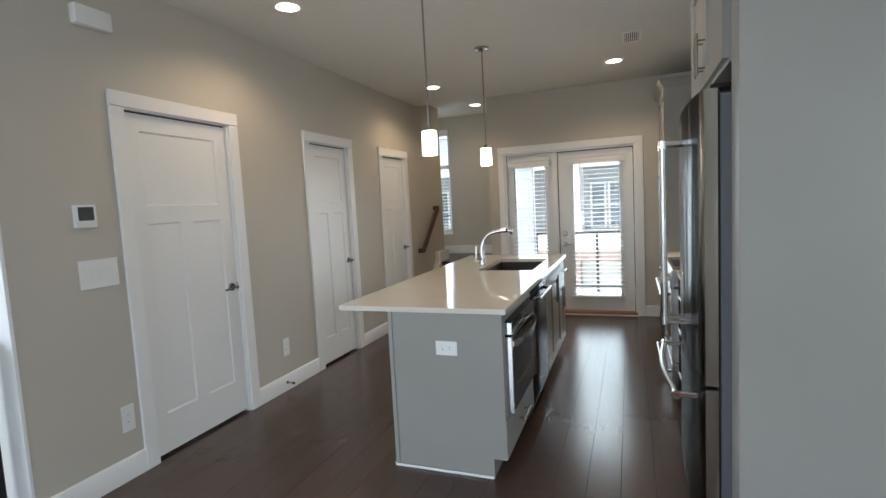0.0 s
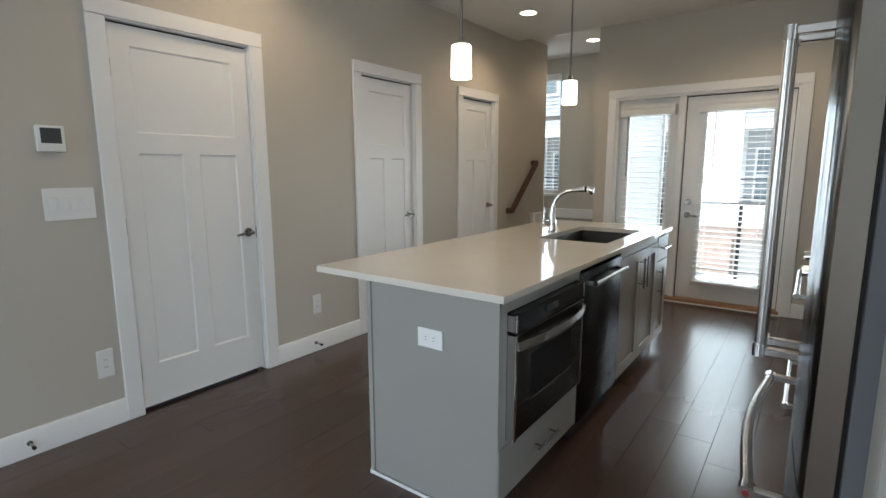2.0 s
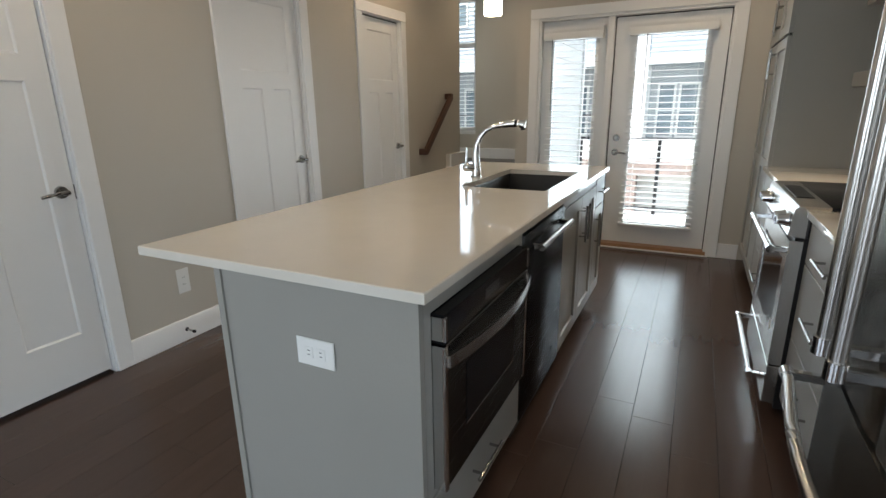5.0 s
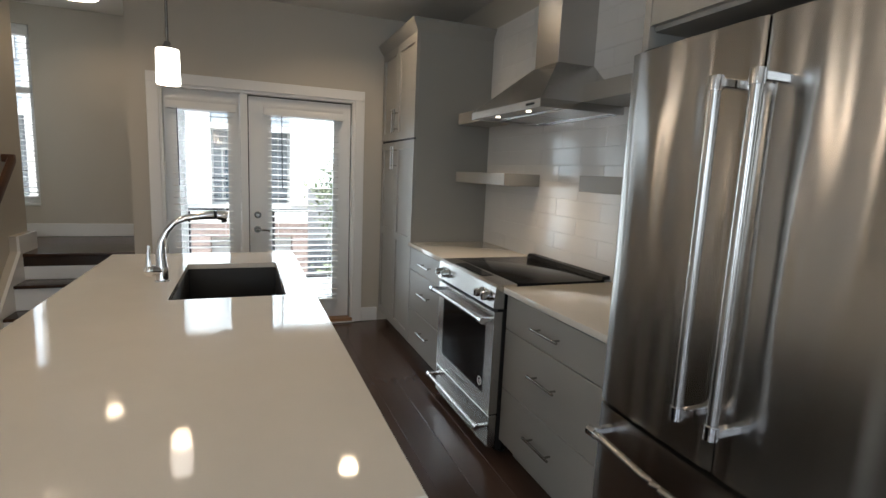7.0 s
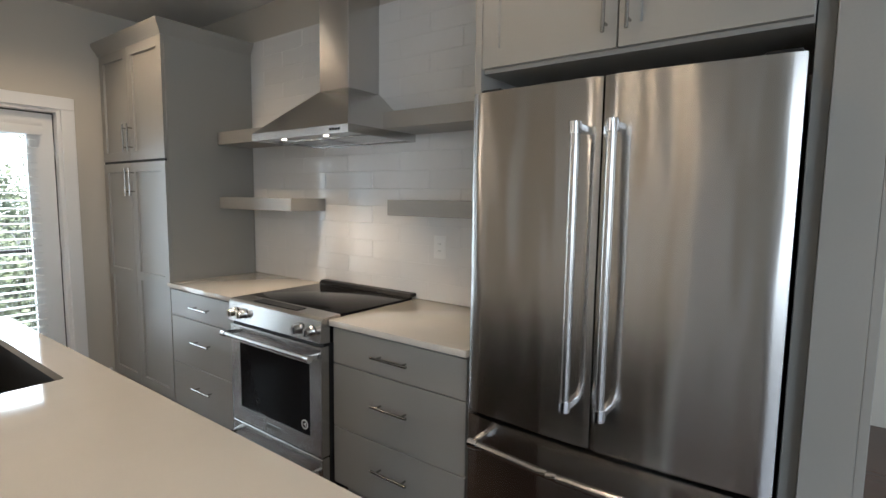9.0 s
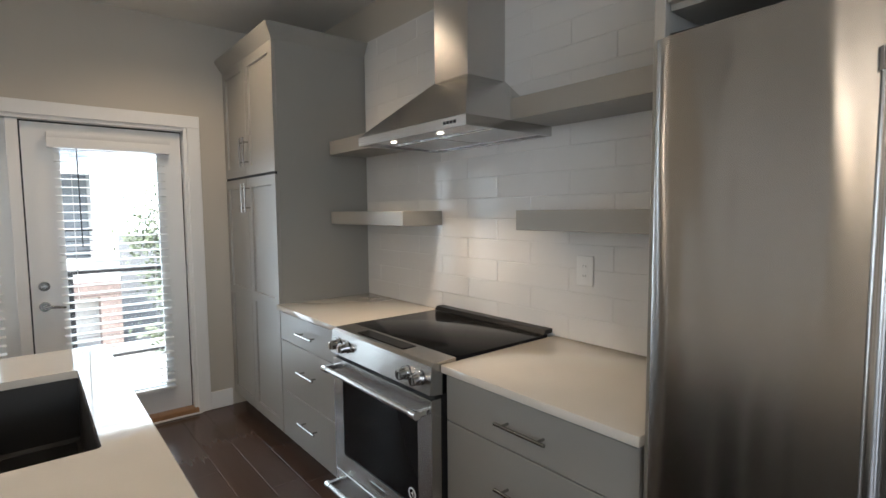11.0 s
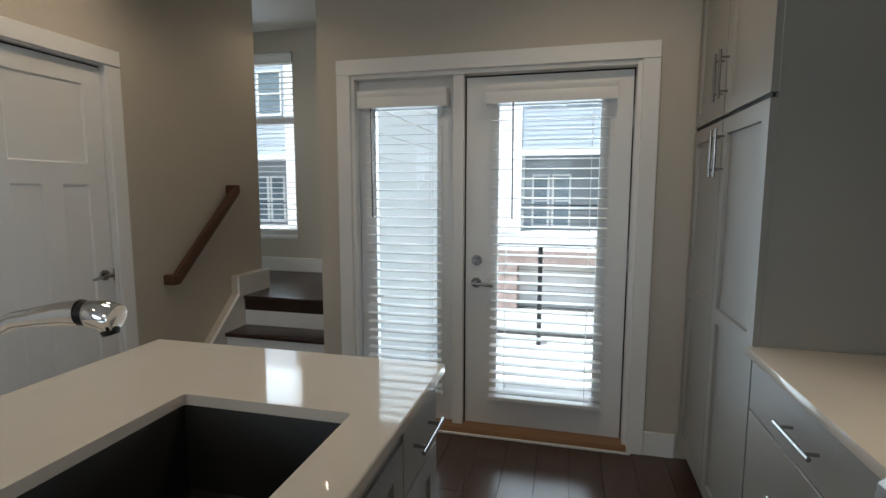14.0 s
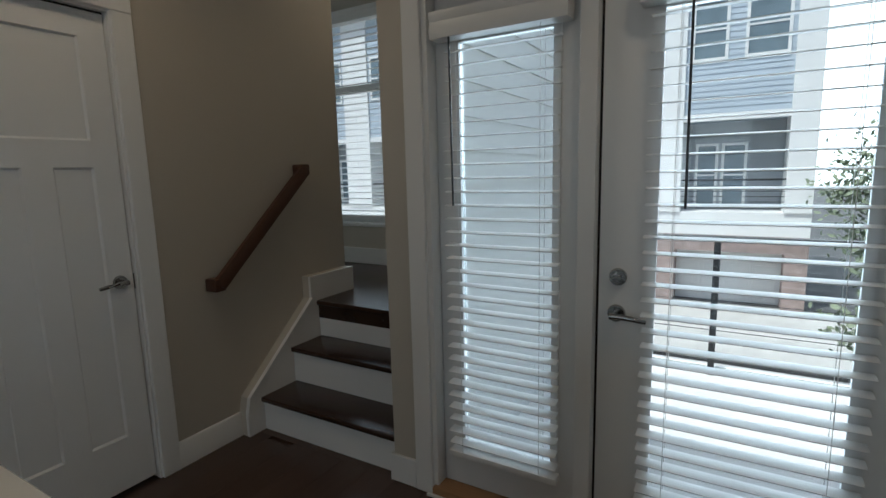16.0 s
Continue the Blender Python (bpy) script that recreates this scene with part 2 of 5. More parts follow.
REDPAINT = surface("red_enamel", (0.20, 0.03, 0.03), 0.3)

# ---- mesh helpers ----


def thing(name, place, label="", category="", group="", kind=""):
    e = new(name)
    e.empty_display_size = 0.05
    e.location = place
    return tagged(e, label, category, group, kind)


def base_of(ob):
    p = Vector((0, 0, 0))
    while ob is not None:
        p += ob.location
        ob = ob.parent
    return p


def mesh_of(name, bm, material, origin=(0, 0, 0), smooth=True):
    bmesh.ops.translate(bm, verts=bm.verts, vec=-Vector(origin))
    bmesh.ops.recalc_face_normals(bm, faces=bm.faces)
    me = bpy.data.meshes.new(name)
    bm.to_mesh(me)
    bm.free()
    me.materials.append(material)
    if smooth:
        me.shade_smooth()
        me.set_sharp_from_angle(angle=radians(32))
    return me


def part(name, bm, material, parent, label=""):
    ob = new(name, mesh_of(name, bm, material, base_of(parent)))
    ob.parent = parent
    return tagged(ob, label)


def solid(name, bm, material, place=(0, 0, 0), label="", category="", group="", kind=""):
    """A thing that is one mesh."""
    ob = new(name, mesh_of(name, bm, material, place))
    ob.location = place
    return tagged(ob, label, category, group, kind)


def bx(bm, lo, hi, bevel=0.0, seg=1):
    lo, hi = [min(a, b) for a, b in zip(lo, hi)], [max(a, b) for a, b in zip(lo, hi)]
    got = bmesh.ops.create_cube(bm, size=1.0)
    for v in got["verts"]:
        for k in range(3):
            v.co[k] = lo[k] + (v.co[k] + 0.5) * (hi[k] - lo[k])
    if bevel:
        edges = list({e for v in got["verts"] for e in v.link_edges})
        bmesh.ops.bevel(bm, geom=edges, offset=bevel, segments=seg, affect="EDGES", profile=0.5)
    return bm


def box(lo, hi, bevel=0.0, seg=1):
    return bx(bmesh.new(), lo, hi, bevel, seg)


def rod(bm, a, b, r, r2=None, seg=16):
    a, b = Vector(a), Vector(b)
    got = bmesh.ops.create_cone(bm, cap_ends=True, segments=seg, radius1=r, radius2=r if r2 is None else r2, depth=(b - a).length)
    turn = (b - a).to_track_quat("Z", "Y").to_matrix().to_4x4()
    bmesh.ops.transform(bm, matrix=Matrix.Translation((a + b) / 2) @ turn, verts=got["verts"])
    return bm


def tube(bm, points, radii, seg=14, squash=1.0):
    points = [Vector(p) for p in points]
    if not hasattr(radii, "__len__"):
        radii = [radii] * len(points)
    rings = []
    for n, p in enumerate(points):
        way = (points[min(n + 1, len(points) - 1)] - points[max(n - 1, 0)]).normalized()
        side = way.cross(Vector((0.05, 1, 0.02))).normalized()
        over = way.cross(side)
        rings.append([bm.verts.new(p + radii[n] * (math.cos(2 * math.pi * k / seg) * side + squash * math.sin(2 * math.pi * k / seg) * over)) for k in range(seg)])
    for r, s in zip(rings, rings[1:]):
        for k in range(seg):
            bm.faces.new((r[k], r[(k + 1) % seg], s[(k + 1) % seg], s[k]))
    bm.faces.new(rings[0])
    bm.faces.new(rings[-1][::-1])
    return bm


def prism(bm, outline, axis, a, b):
    """An outline in the two other axes (in order), extruded along axis from a to b."""
    def at(u, v, w):
        return {0: (w, u, v), 1: (u, w, v), 2: (u, v, w)}[axis]
    low = [bm.verts.new(at(u, v, a)) for u, v in outline]
    high = [bm.verts.new(at(u, v, b)) for u, v in outline]
    n = len(outline)
    for k in range(n):
        bm.faces.new((low[k], low[(k + 1) % n], high[(k + 1) % n], high[k]))
    bm.faces.new(low)
    bm.faces.new(high[::-1])
    return bm


def hoop(bm, axis, a, b, outer, inner):
    """A flat ring, a to b thick along axis: outer and inner are (u, u, v, v) in the two other axes."""
    def at(u, v, w):
        return {0: (w, u, v), 1: (u, w, v), 2: (u, v, w)}[axis]

    def corners(r, w):
        return [bm.verts.new(at(u, v, w)) for u, v in ((r[0], r[2]), (r[1], r[2]), (r[1], r[3]), (r[0], r[3]))]
    oa, ob, ia, ib = corners(outer, a), corners(outer, b), corners(inner, a), corners(inner, b)
    for k in range(4):
        n = (k + 1) % 4
        for f in ((oa[k], oa[n], ia[n], ia[k]), (ob[k], ob[n], ib[n], ib[k]), (oa[k], oa[n], ob[n], ob[k]), (ia[k], ia[n], ib[n], ib[k])):
            bm.faces.new(f)
    return bm


def ball(bm, centre, r, squash=(1, 1, 1)):
    got = bmesh.ops.create_uvsphere(bm, u_segments=16, v_segments=10, radius=r)
    for v in got["verts"]:
        v.co = Vector(centre) + Vector([c * s for c, s in zip(v.co, squash)])
    return bm


def wall(name, axis, a, b, u0, u1, z0, z1, material, openings=()):
    """A wall from a to b along axis (its thickness), u0 to u1 across, with openings (u, u, z, z) through it."""
    us = sorted({u0, u1, *[o[0] for o in openings], *[o[1] for o in openings]})
    zs = sorted({z0, z1, *[o[2] for o in openings], *[o[3] for o in openings]})
    bm = bmesh.new()

    def full(i, j):
        u, z = (us[i] + us[i + 1]) / 2, (zs[j] + zs[j + 1]) / 2
        return not any(o[0] < u < o[1] and o[2] < z < o[3] for o in openings)

    def vert(w, u, z):
        return bm.verts.new((w, u, z) if axis == 0 else (u, w, z))

    for i in range(len(us) - 1):
        for j in range(len(zs) - 1):
            if not full(i, j):
                continue
            p, q, r, s = us[i], us[i + 1], zs[j], zs[j + 1]
            for w in (a, b):
                bm.faces.new([vert(w, *c) for c in ((p, r), (q, r), (q, s), (p, s))])
            for di, dj, c, d in ((-1, 0, (p, r), (p, s)), (1, 0, (q, r), (q, s)), (0, -1, (p, r), (q, r)), (0, 1, (p, s), (q, s))):
                inside = 0 <= i + di < len(us) - 1 and 0 <= j + dj < len(zs) - 1
                if not inside or not full(i + di, j + dj):
                    bm.faces.new([vert(a, *c), vert(a, *d), vert(b, *d), vert(b, *c)])
    bmesh.ops.remove_doubles(bm, verts=bm.verts, dist=1e-5)
    return solid(name, bm, material, kind="structure")


# ---- the large structure ----
LW, BW, PW, RW = -2.22, -4.0, 6.77, 1.45
CZ, LZ = 2.82, 2.92
DOORS = [(2.36, 3.335), (4.13, 4.962), (5.55, 6.343)]
CAS = 0.095
TOPS = [2.206, 2.188, 2.170]
door_holes = [(a + CAS - 0.02, b - CAS + 0.02, -0.02, t - CAS + 0.02) for (a, b), t in zip(DOORS, TOPS)]
wall_west = wall("wall_west", 0, LW - 0.13, LW, 1.785, 7.61, -0.02, 3.0, WALL, door_holes)
wall_north = wall("wall_north", 1, PW, PW + 0.16, -1.235, RW + 0.14, -0.1, 3.0, WALL, [(-1.044, 0.577, -0.1, 2.094)])
wall_east = wall("wall_east", 0, RW, RW + 0.14, 2.27, PW, -0.02, 3.0, WALL)
wall_stub = wall("wall_stub", 1, 2.29, 2.40, 0.85, RW, -0.02, 3.0, WALL)
# unseen closing walls; living east and stairwell west openings added for the fill lamps
wall_south = wall("wall_south", 1, BW - 0.15, BW, -4.0, 3.6, -0.02, 3.0, WALL, [(-2.1, 0.3, 0.4, 2.5)])
wall_living_east = wall("wall_living_east", 0, 3.6, 3.74, BW, 2.41, -0.02, 3.0, WALL, [(-2.05, 0.45, 0.65, 2.45)])
wall_living_north = wall("wall_living_north", 1, 2.27, 2.41, RW + 0.14, 3.6, -0.02, 3.0, WALL)
wall_stairwell_west = wall("wall_stairwell_west", 0, -3.54, -3.40, BW, 2.0, -1.5, 3.0, WALL, [(-2.5, 0.8, 0.6, 2.5)])
wall_stairwell_north = wall("wall_stairwell_north", 1, 1.86, 2.0, -3.40, LW - 0.13, -1.5, 3.0, CEIL)
wall_bump_east = wall("wall_bump_east", 0, -1.235, -1.10, PW + 0.16, 9.10, -0.3, 3.1, SIDING)
wall_bump_east_lining = wall("wall_bump_east_lining", 0, -1.239, -1.2355, PW + 0.01, 8.40, -0.02, 3.0, WALL)
WIN = (-3.25, -2.345, 0.97, 2.72)
wall_landing_north = wall("wall_landing_north", 1, 8.40, 8.56, -3.9, -1.235, -0.3, 3.1, WALL, [(WIN[0], WIN[1], WIN[2], WIN[3])])
wall_landing_west = wall("wall_landing_west", 0, -3.9, -3.76, 7.48, 8.40, 0.3, 3.1, WALL)
wall_landing_south = wall("wall_landing_south", 1, 7.48, 7.61, -3.76, LW - 0.13, 0.3, 3.1, WALL)

solid("ceiling", box((-3.6, BW - 0.15, CZ), (3.74, PW + 0.0, CZ + 0.15)), CEIL, kind="structure")
solid("ceiling_landing", box((-3.9, PW + 0.001, LZ), (-1.1, 8.56, LZ + 0.15)), CEIL, kind="structure")
bm = bx(bmesh.new(), (-2.36, -0.2, -0.10), (RW, PW, -0.014))
bx(bm, (-2.22, BW, -0.10), (3.6, -0.2, 0.0))
bx(bm, (RW, -0.2, -0.10), (3.6, 2.27, 0.0))
bx(bm, (-2.219, PW, -0.10), (-1.2395, 6.812, -0.0005))
floor = solid("floor", bm, PLANK, kind="structure")
solid("floor_stairwell", box((-3.4, BW, -1.6), (-2.22, 1.86, -1.5)), TREAD, kind="structure")
solid("floor_landing", box((-3.76, 7.27, 0.52), (-1.24, 8.40, 0.630)), TREAD, kind="structure")


def trim_box(name, lo, hi, bevel=0.003, material=None):
    return solid(name, box(lo, hi, bevel), material or WHITE, kind="structure")


def baseboard_x(y0, y1):
    bm = bmesh.new()
    prism(bm, [(LW, 0.001), (LW + 0.016, 0.001), (LW + 0.016, 0.118), (LW + 0.010, 0.130), (LW, 0.132)], 1, y0, y1)
    return solid("baseboard", bm, WHITE, kind="structure")


for y0, y1 in ((1.785, DOORS[0][0]), (DOORS[0][1], DOORS[1][0]), (DOORS[1][1], DOORS[2][0]), (DOORS[2][1], 6.74)):
    baseboard_x(y0, y1)
trim_box("baseboard", (0.6425, PW - 0.016, 0.001), (0.80, PW, 0.132))
trim_box("baseboard", (-1.251, PW - 0.016, 0.001), (-1.1085, PW, 0.132))
trim_box("baseboard", (-1.251, PW - 0.001, 0.001), (-1.2395, PW + 0.01, 0.132))
trim_box("baseboard", (-3.76, 8.384, 0.631), (-1.24, 8.40, 0.767))
trim_box("trim_stairwell_corner", (LW - 0.131, 1.767, 0.0), (LW + 0.004, 1.785, CZ), 0.002, WHITE)

# ---- interior doors along the west wall ----


def panel_face(bm, x_face, x_panel, x_back, y0, y1, z0, z1, panels, slope=0.9):
    """A leaf facing +x with recessed panels (y, y, z, z): stiles and rails proud, sloped edges into each panel."""
    ys = sorted({y0, y1, *[p[0] for p in panels], *[p[1] for p in panels]})
    zs = sorted({z0, z1, *[p[2] for p in panels], *[p[3] for p in panels]})
    for a, b in zip(ys, ys[1:]):
        for c, d in zip(zs, zs[1:]):
            u, v = (a + b) / 2, (c + d) / 2
            if not any(p[0] < u < p[1] and p[2] < v < p[3] for p in panels):
                bm.faces.new([bm.verts.new((x_face, *q)) for q in ((a, c), (b, c), (b, d), (a, d))])
    e = abs(x_face - x_panel) * slope
    for a, b, c, d in panels:
        outer = [(a, c), (b, c), (b, d), (a, d)]
        inner = [(a + e, c + e), (b - e, c + e), (b - e, d - e), (a + e, d - e)]
        vo = [bm.verts.new((x_face, *q)) for q in outer]
        vi = [bm.verts.new((x_panel, *q)) for q in inner]
        for k in range(4):
            bm.faces.new((vo[k], vo[(k + 1) % 4], vi[(k + 1) % 4], vi[k]))
        bm.faces.new(vi)
    rim = [(y0, z0), (y1, z0), (y1, z1), (y0, z1)]
    for k in range(4):
        p, q = rim[k], rim[(k + 1) % 4]
        bm.faces.new([bm.verts.new(c) for c in ((x_face, *p), (x_face, *q), (x_back, *q), (x_back, *p))])
    bm.faces.new([bm.verts.new((x_back, *q)) for q in rim])
    bmesh.ops.remove_doubles(bm, verts=bm.verts, dist=1e-5)
    return bm


def lever(parent, x, y, z, way, out=1):
    h = part("door_handle", rod(bmesh.new(), (x, y, z), (x + out * 0.012, y, z), 0.030, 0.027, 20), NICKEL, parent, "satin nickel lever handle")
    bm = rod(bmesh.new(), (x + out * 0.010, y, z), (x + out * 0.052, y, z), 0.011, 0.012, 14)
    tube(bm, [(x + out * 0.050, y - way * 0.010, z), (x + out * 0.052, y + way * 0.03, z + 0.002), (x + out * 0.050, y + way * 0.07, z - 0.002), (x + out * 0.046, y + way * 0.105, z - 0.008)],
         [0.012, 0.010, 0.009, 0.007], 12)
    part("lever", bm, NICKEL, h)
    return h


def interior_door(n, y0, y1, head):
    d = thing(f"door_{n}", (LW, (y0 + y1) / 2, 0), "closed white three-panel craftsman door in white casing", "door", kind="structure")
    a, b, top = y0 + CAS, y1 - CAS, head - CAS
    bm = bmesh.new()
    s = 0.105
    mid = (a + b) / 2
    panels = [(a + s, b - s, 1.555, top - 0.11), (a + s, mid - 0.05, 0.26, 1.448), (mid + 0.05, b - s, 0.26, 1.448)]
    xf = LW - 0.022
    leaf = part("leaf", panel_face(bm, xf, xf - 0.009, xf - 0.04, a + 0.004, b - 0.004, 0.020, top - 0.009, panels), WHITE, d)
    for z in (0.24, 1.06, 1.88):
        part("hinge", rod(rod(bmesh.new(), (xf + 0.004, a + 0.002, z - 0.045), (xf + 0.004, a + 0.002, z + 0.045), 0.006, seg=10),
                          (xf + 0.004, a + 0.002, z + 0.045), (xf + 0.004, a + 0.002, z + 0.052), 0.004, seg=8), NICKEL, leaf)
    lever(leaf, xf, b - 0.060, 0.955, -1)
    bm = box((xf - 0.002, b - 0.0035, 0.915), (xf + 0.003, b + 0.003, 0.985), 0.001)
    part("latch_plate", bm, NICKEL, leaf)
    jamb = bmesh.new()
    for lo, hi in (((LW - 0.13, a - 0.019, 0), (LW + 0.002, a - 0.001, top + 0.018)), ((LW - 0.13, b + 0.001, 0), (LW + 0.002, b + 0.019, top + 0.018)),
                   ((LW - 0.13, a - 0.001, top + 0.001), (LW + 0.002, b + 0.001, top + 0.018))):
        bx(jamb, lo, hi, 0.001)
    part("jamb", jamb, WHITE, d)
    for lo, hi in (((LW, y0, 0.001), (LW + 0.02, y0 + CAS - 0.008, head - CAS + 0.008)), ((LW, y1 - CAS + 0.008, 0.001), (LW + 0.02, y1, head - CAS + 0.008)),
                   ((LW, y0, head - CAS + 0.009), (LW + 0.022, y1, head))):
        part("casing", box(lo, hi, 0.003), WHITE, d)
    # black strip paints in the shadow line over the leaf
    part("shadow_gap", box((xf - 0.012, a + 0.001, top - 0.0085), (xf - 0.004, b - 0.001, top + 0.0005)), DARKGAP, d)
    part("backing", box((LW - 0.128, a, 0.0), (LW - 0.115, b, top)), DARKGAP, d)
    return d


for n, (y0, y1) in enumerate(DOORS):
    interior_door(n + 1, y0, y1, TOPS[n])

# ---- patio door with its sidelight ----
patio = thing("door_4", (-0.25, PW, 0), "white glazed patio door with sidelight and white casing", "patio door", kind="structure")
X0, X1, PT = -1.024, 0.557, 2.074
for lo, hi in (((X0 - 0.084, PW - 0.02, 0.001), (X0, PW, PT)), ((X1, PW - 0.02, 0.001), (X1 + 0.085, PW, PT)), ((X0 - 0.084, PW - 0.022, PT + 0.0005), (X1 + 0.085, PW, PT + 0.085))):
    part("casing", box(lo, hi, 0.003), WHITE, patio)
for lo, hi in (((X0 - 0.018, PW - 0.004, 0.0), (X0 + 0.022, PW + 0.16, PT)), ((X1 - 0.022, PW - 0.004, 0.0), (X1 + 0.018, PW + 0.16, PT)), ((X0 + 0.022, PW - 0.004, PT - 0.022), (X1 - 0.022, PW + 0.16, PT + 0.018)),
               ((-0.420, PW + 0.012, 0.045), (-0.361, PW + 0.14, PT - 0.022))):
    part("frame", box(lo, hi, 0.002), WHITE, patio)
part("threshold", box((X0 + 0.001, PW - 0.026, 0.001), (X1 - 0.001, PW + 0.15, 0.042), 0.006, 2), OAK, patio, "bare oak threshold board")
part("shoe_moulding", box((X0 - 0.02, PW - 0.040, 0.001), (X1 + 0.02, PW - 0.026, 0.014), 0.004, 2), WHITE, patio)


def glazed(name, x0, x1, z0, z1, gx0, gx1, gz0, gz1, y):
    bm = bmesh.new()
    hoop(bm, 1, y, y + 0.042, (x0, x1, z0, z1), (gx0, gx1, gz0, gz1))
    leaf = part(name, bm, WHITE, patio)
    bead = bmesh.new()
    hoop(bead, 1, y - 0.010, y, (gx0 - 0.022, gx1 + 0.022, gz0 - 0.022, gz1 + 0.022), (gx0 + 0.006, gx1 - 0.006, gz0 + 0.006, gz1 - 0.006))
    part("glazing_bead", bead, WHITE, leaf)
    pane = part("pane", box((gx0 + 0.001, y + 0.018, gz0 + 0.001), (gx1 - 0.001, y + 0.024, gz1 - 0.001)), GLASS, leaf, "clear glass")
    pane.visible_shadow = False
    return leaf


YD = PW + 0.060
glazed("sidelight", X0 + 0.024, -0.422, 0.044, PT - 0.024, -0.90, -0.515, 0.24, 1.885, YD)
leaf = glazed("door_leaf", -0.352, X1 - 0.030, 0.046, PT - 0.032, -0.172, 0.375, 0.24, 1.885, YD)
# black strips set into the open gaps so they read as dark lines
for lo, hi in (((-0.361, YD + 0.004, 0.044), (-0.3525, YD + 0.03, PT - 0.022)), ((X1 - 0.0295, YD + 0.004, 0.044), (X1 - 0.022, YD + 0.03, PT - 0.022)), ((-0.352, YD + 0.004, PT - 0.0315), (X1 - 0.030, YD + 0.03, PT - 0.022))):
    part("gap_strip", box(lo, hi), BLACKPLASTIC, patio, "black strip darkening the gap around the leaf")
bm = rod(bmesh.new(), (-0.287, YD, 1.021), (-0.285, YD - 0.014, 1.021), 0.031, 0.028, 24)
rod(bm, (-0.286, YD - 0.012, 1.021), (-0.286, YD - 0.022, 1.021), 0.014, 0.013, 16)
bx(bm, (-0.303, YD - 0.034, 1.015), (-0.269, YD - 0.020, 1.027), 0.003)
part("deadbolt", bm, NICKEL, leaf, "satin nickel deadbolt thumb turn")
bm = rod(bmesh.new(), (-0.290, YD, 0.891), (-0.290, YD - 0.012, 0.891), 0.031, 0.028, 24)
hd = part("door_handle", bm, NICKEL, leaf, "satin nickel lever handle")
bm = rod(bmesh.new(), (-0.290, YD - 0.010, 0.891), (-0.290, YD - 0.055, 0.891), 0.011, 0.012, 14)
tube(bm, [(-0.302, YD - 0.053, 0.892), (-0.26, YD - 0.056, 0.893), (-0.22, YD - 0.053, 0.888), (-0.185, YD - 0.050, 0.882)], [0.012, 0.010, 0.009, 0.007], 12)
part("lever", bm, NICKEL, hd)
for z in (0.30, 1.05, 1.80):
    part("hinge", rod(bmesh.new(), (X1 - 0.024, YD - 0.004, z - 0.05), (X1 - 0.024, YD - 0.004, z + 0.05), 0.006, seg=10), NICKEL, leaf)


def slat_mesh(length, depth, tilt, thick=0.0028):
    bm = bmesh.new()
    n = 4
    rows = []
    for k in range(n + 1):
        v = (k / n - 0.5) * depth
        crown = 0.0022 * (1 - (2 * k / n - 1) ** 2)
        rows.append((v, crown))
    ring = [(v, c + thick / 2) for v, c in rows] + [(v, c - thick / 2) for v, c in rows[::-1]]
    c, s = math.cos(tilt), math.sin(tilt)
    ring = [(v * c - z * s, v * s + z * c) for v, z in ring]
    prism(bm, ring, 0, -length / 2, length / 2)
    return mesh_of("slat", bm, BLIND, smooth=False)


def blind(label, xc, width, slat_len, y, z_top, z_bot, pitch, tilt, valance=(0.03, 0.10), wand=None):
    b = thing("window_blind", (xc, y, z_bot), label, "blind", "window blinds")
    bm = bmesh.new()
    z = z_top
    prism(bm, [(y - 0.045, z), (y - 0.032, z), (y + 0.028, z), (y + 0.028, z + 0.070), (y + 0.022, z + 0.095), (y - 0.050, z + 0.095), (y - 0.052, z + 0.080), (y - 0.044, z + 0.060), (y - 0.050, z + 0.030)], 0,
          xc - width / 2, xc + width / 2)
    part("valance", bm, BLIND, b)
    me = slat_mesh(slat_len, 0.048, tilt)
    count = int((z_top - z_bot - 0.03) / pitch)
    for k in range(count):
        s = new("slat", me)
        s.parent = b
        s.location = (random.uniform(-0.002, 0.002), 0, 0.035 + (k + 0.5) * pitch)
        s.rotation_euler = (random.uniform(-0.02, 0.02), random.uniform(-0.002, 0.002), 0)
    part("bottom_rail", box((xc - slat_len / 2 - 0.004, y - 0.026, z_bot), (xc + slat_len / 2 + 0.004, y + 0.026, z_bot + 0.026), 0.004, 2), BLIND, b)
    for dx in (-0.36, 0.36):
        for dy in (-0.026, 0.026):
            part("ladder_cord", rod(bmesh.new(), (xc + dx * slat_len, y + dy, z_bot + 0.01), (xc + dx * slat_len, y + dy, z_top), 0.0011, seg=6), PLASTIC, b)
    if wand is not None:
        part("tilt_wand", rod(bmesh.new(), (wand, y - 0.040, z_top + 0.01), (wand + 0.004, y - 0.038, z_top - 0.62), 0.0042, seg=8), SCREEN, b, "dark tilt wand")
    return b


blind("white faux-wood blind with open slats on the sidelight", -0.712, 0.525, 0.455, YD - 0.042, 1.885, 0.205, 0.0525, 0.10, wand=-0.895)
blind("white faux-wood blind with open slats on the patio door", 0.106, 0.675, 0.615, YD - 0.042, 1.885, 0.215, 0.0525, 0.10, wand=-0.085)

# ---- stair landing window ----
win = thing("window_1", (-2.8, 8.40, WIN[2]), "tall white single-hung window on the landing", "window", kind="structure")
wx0, wx1, wz0, wz1 = WIN
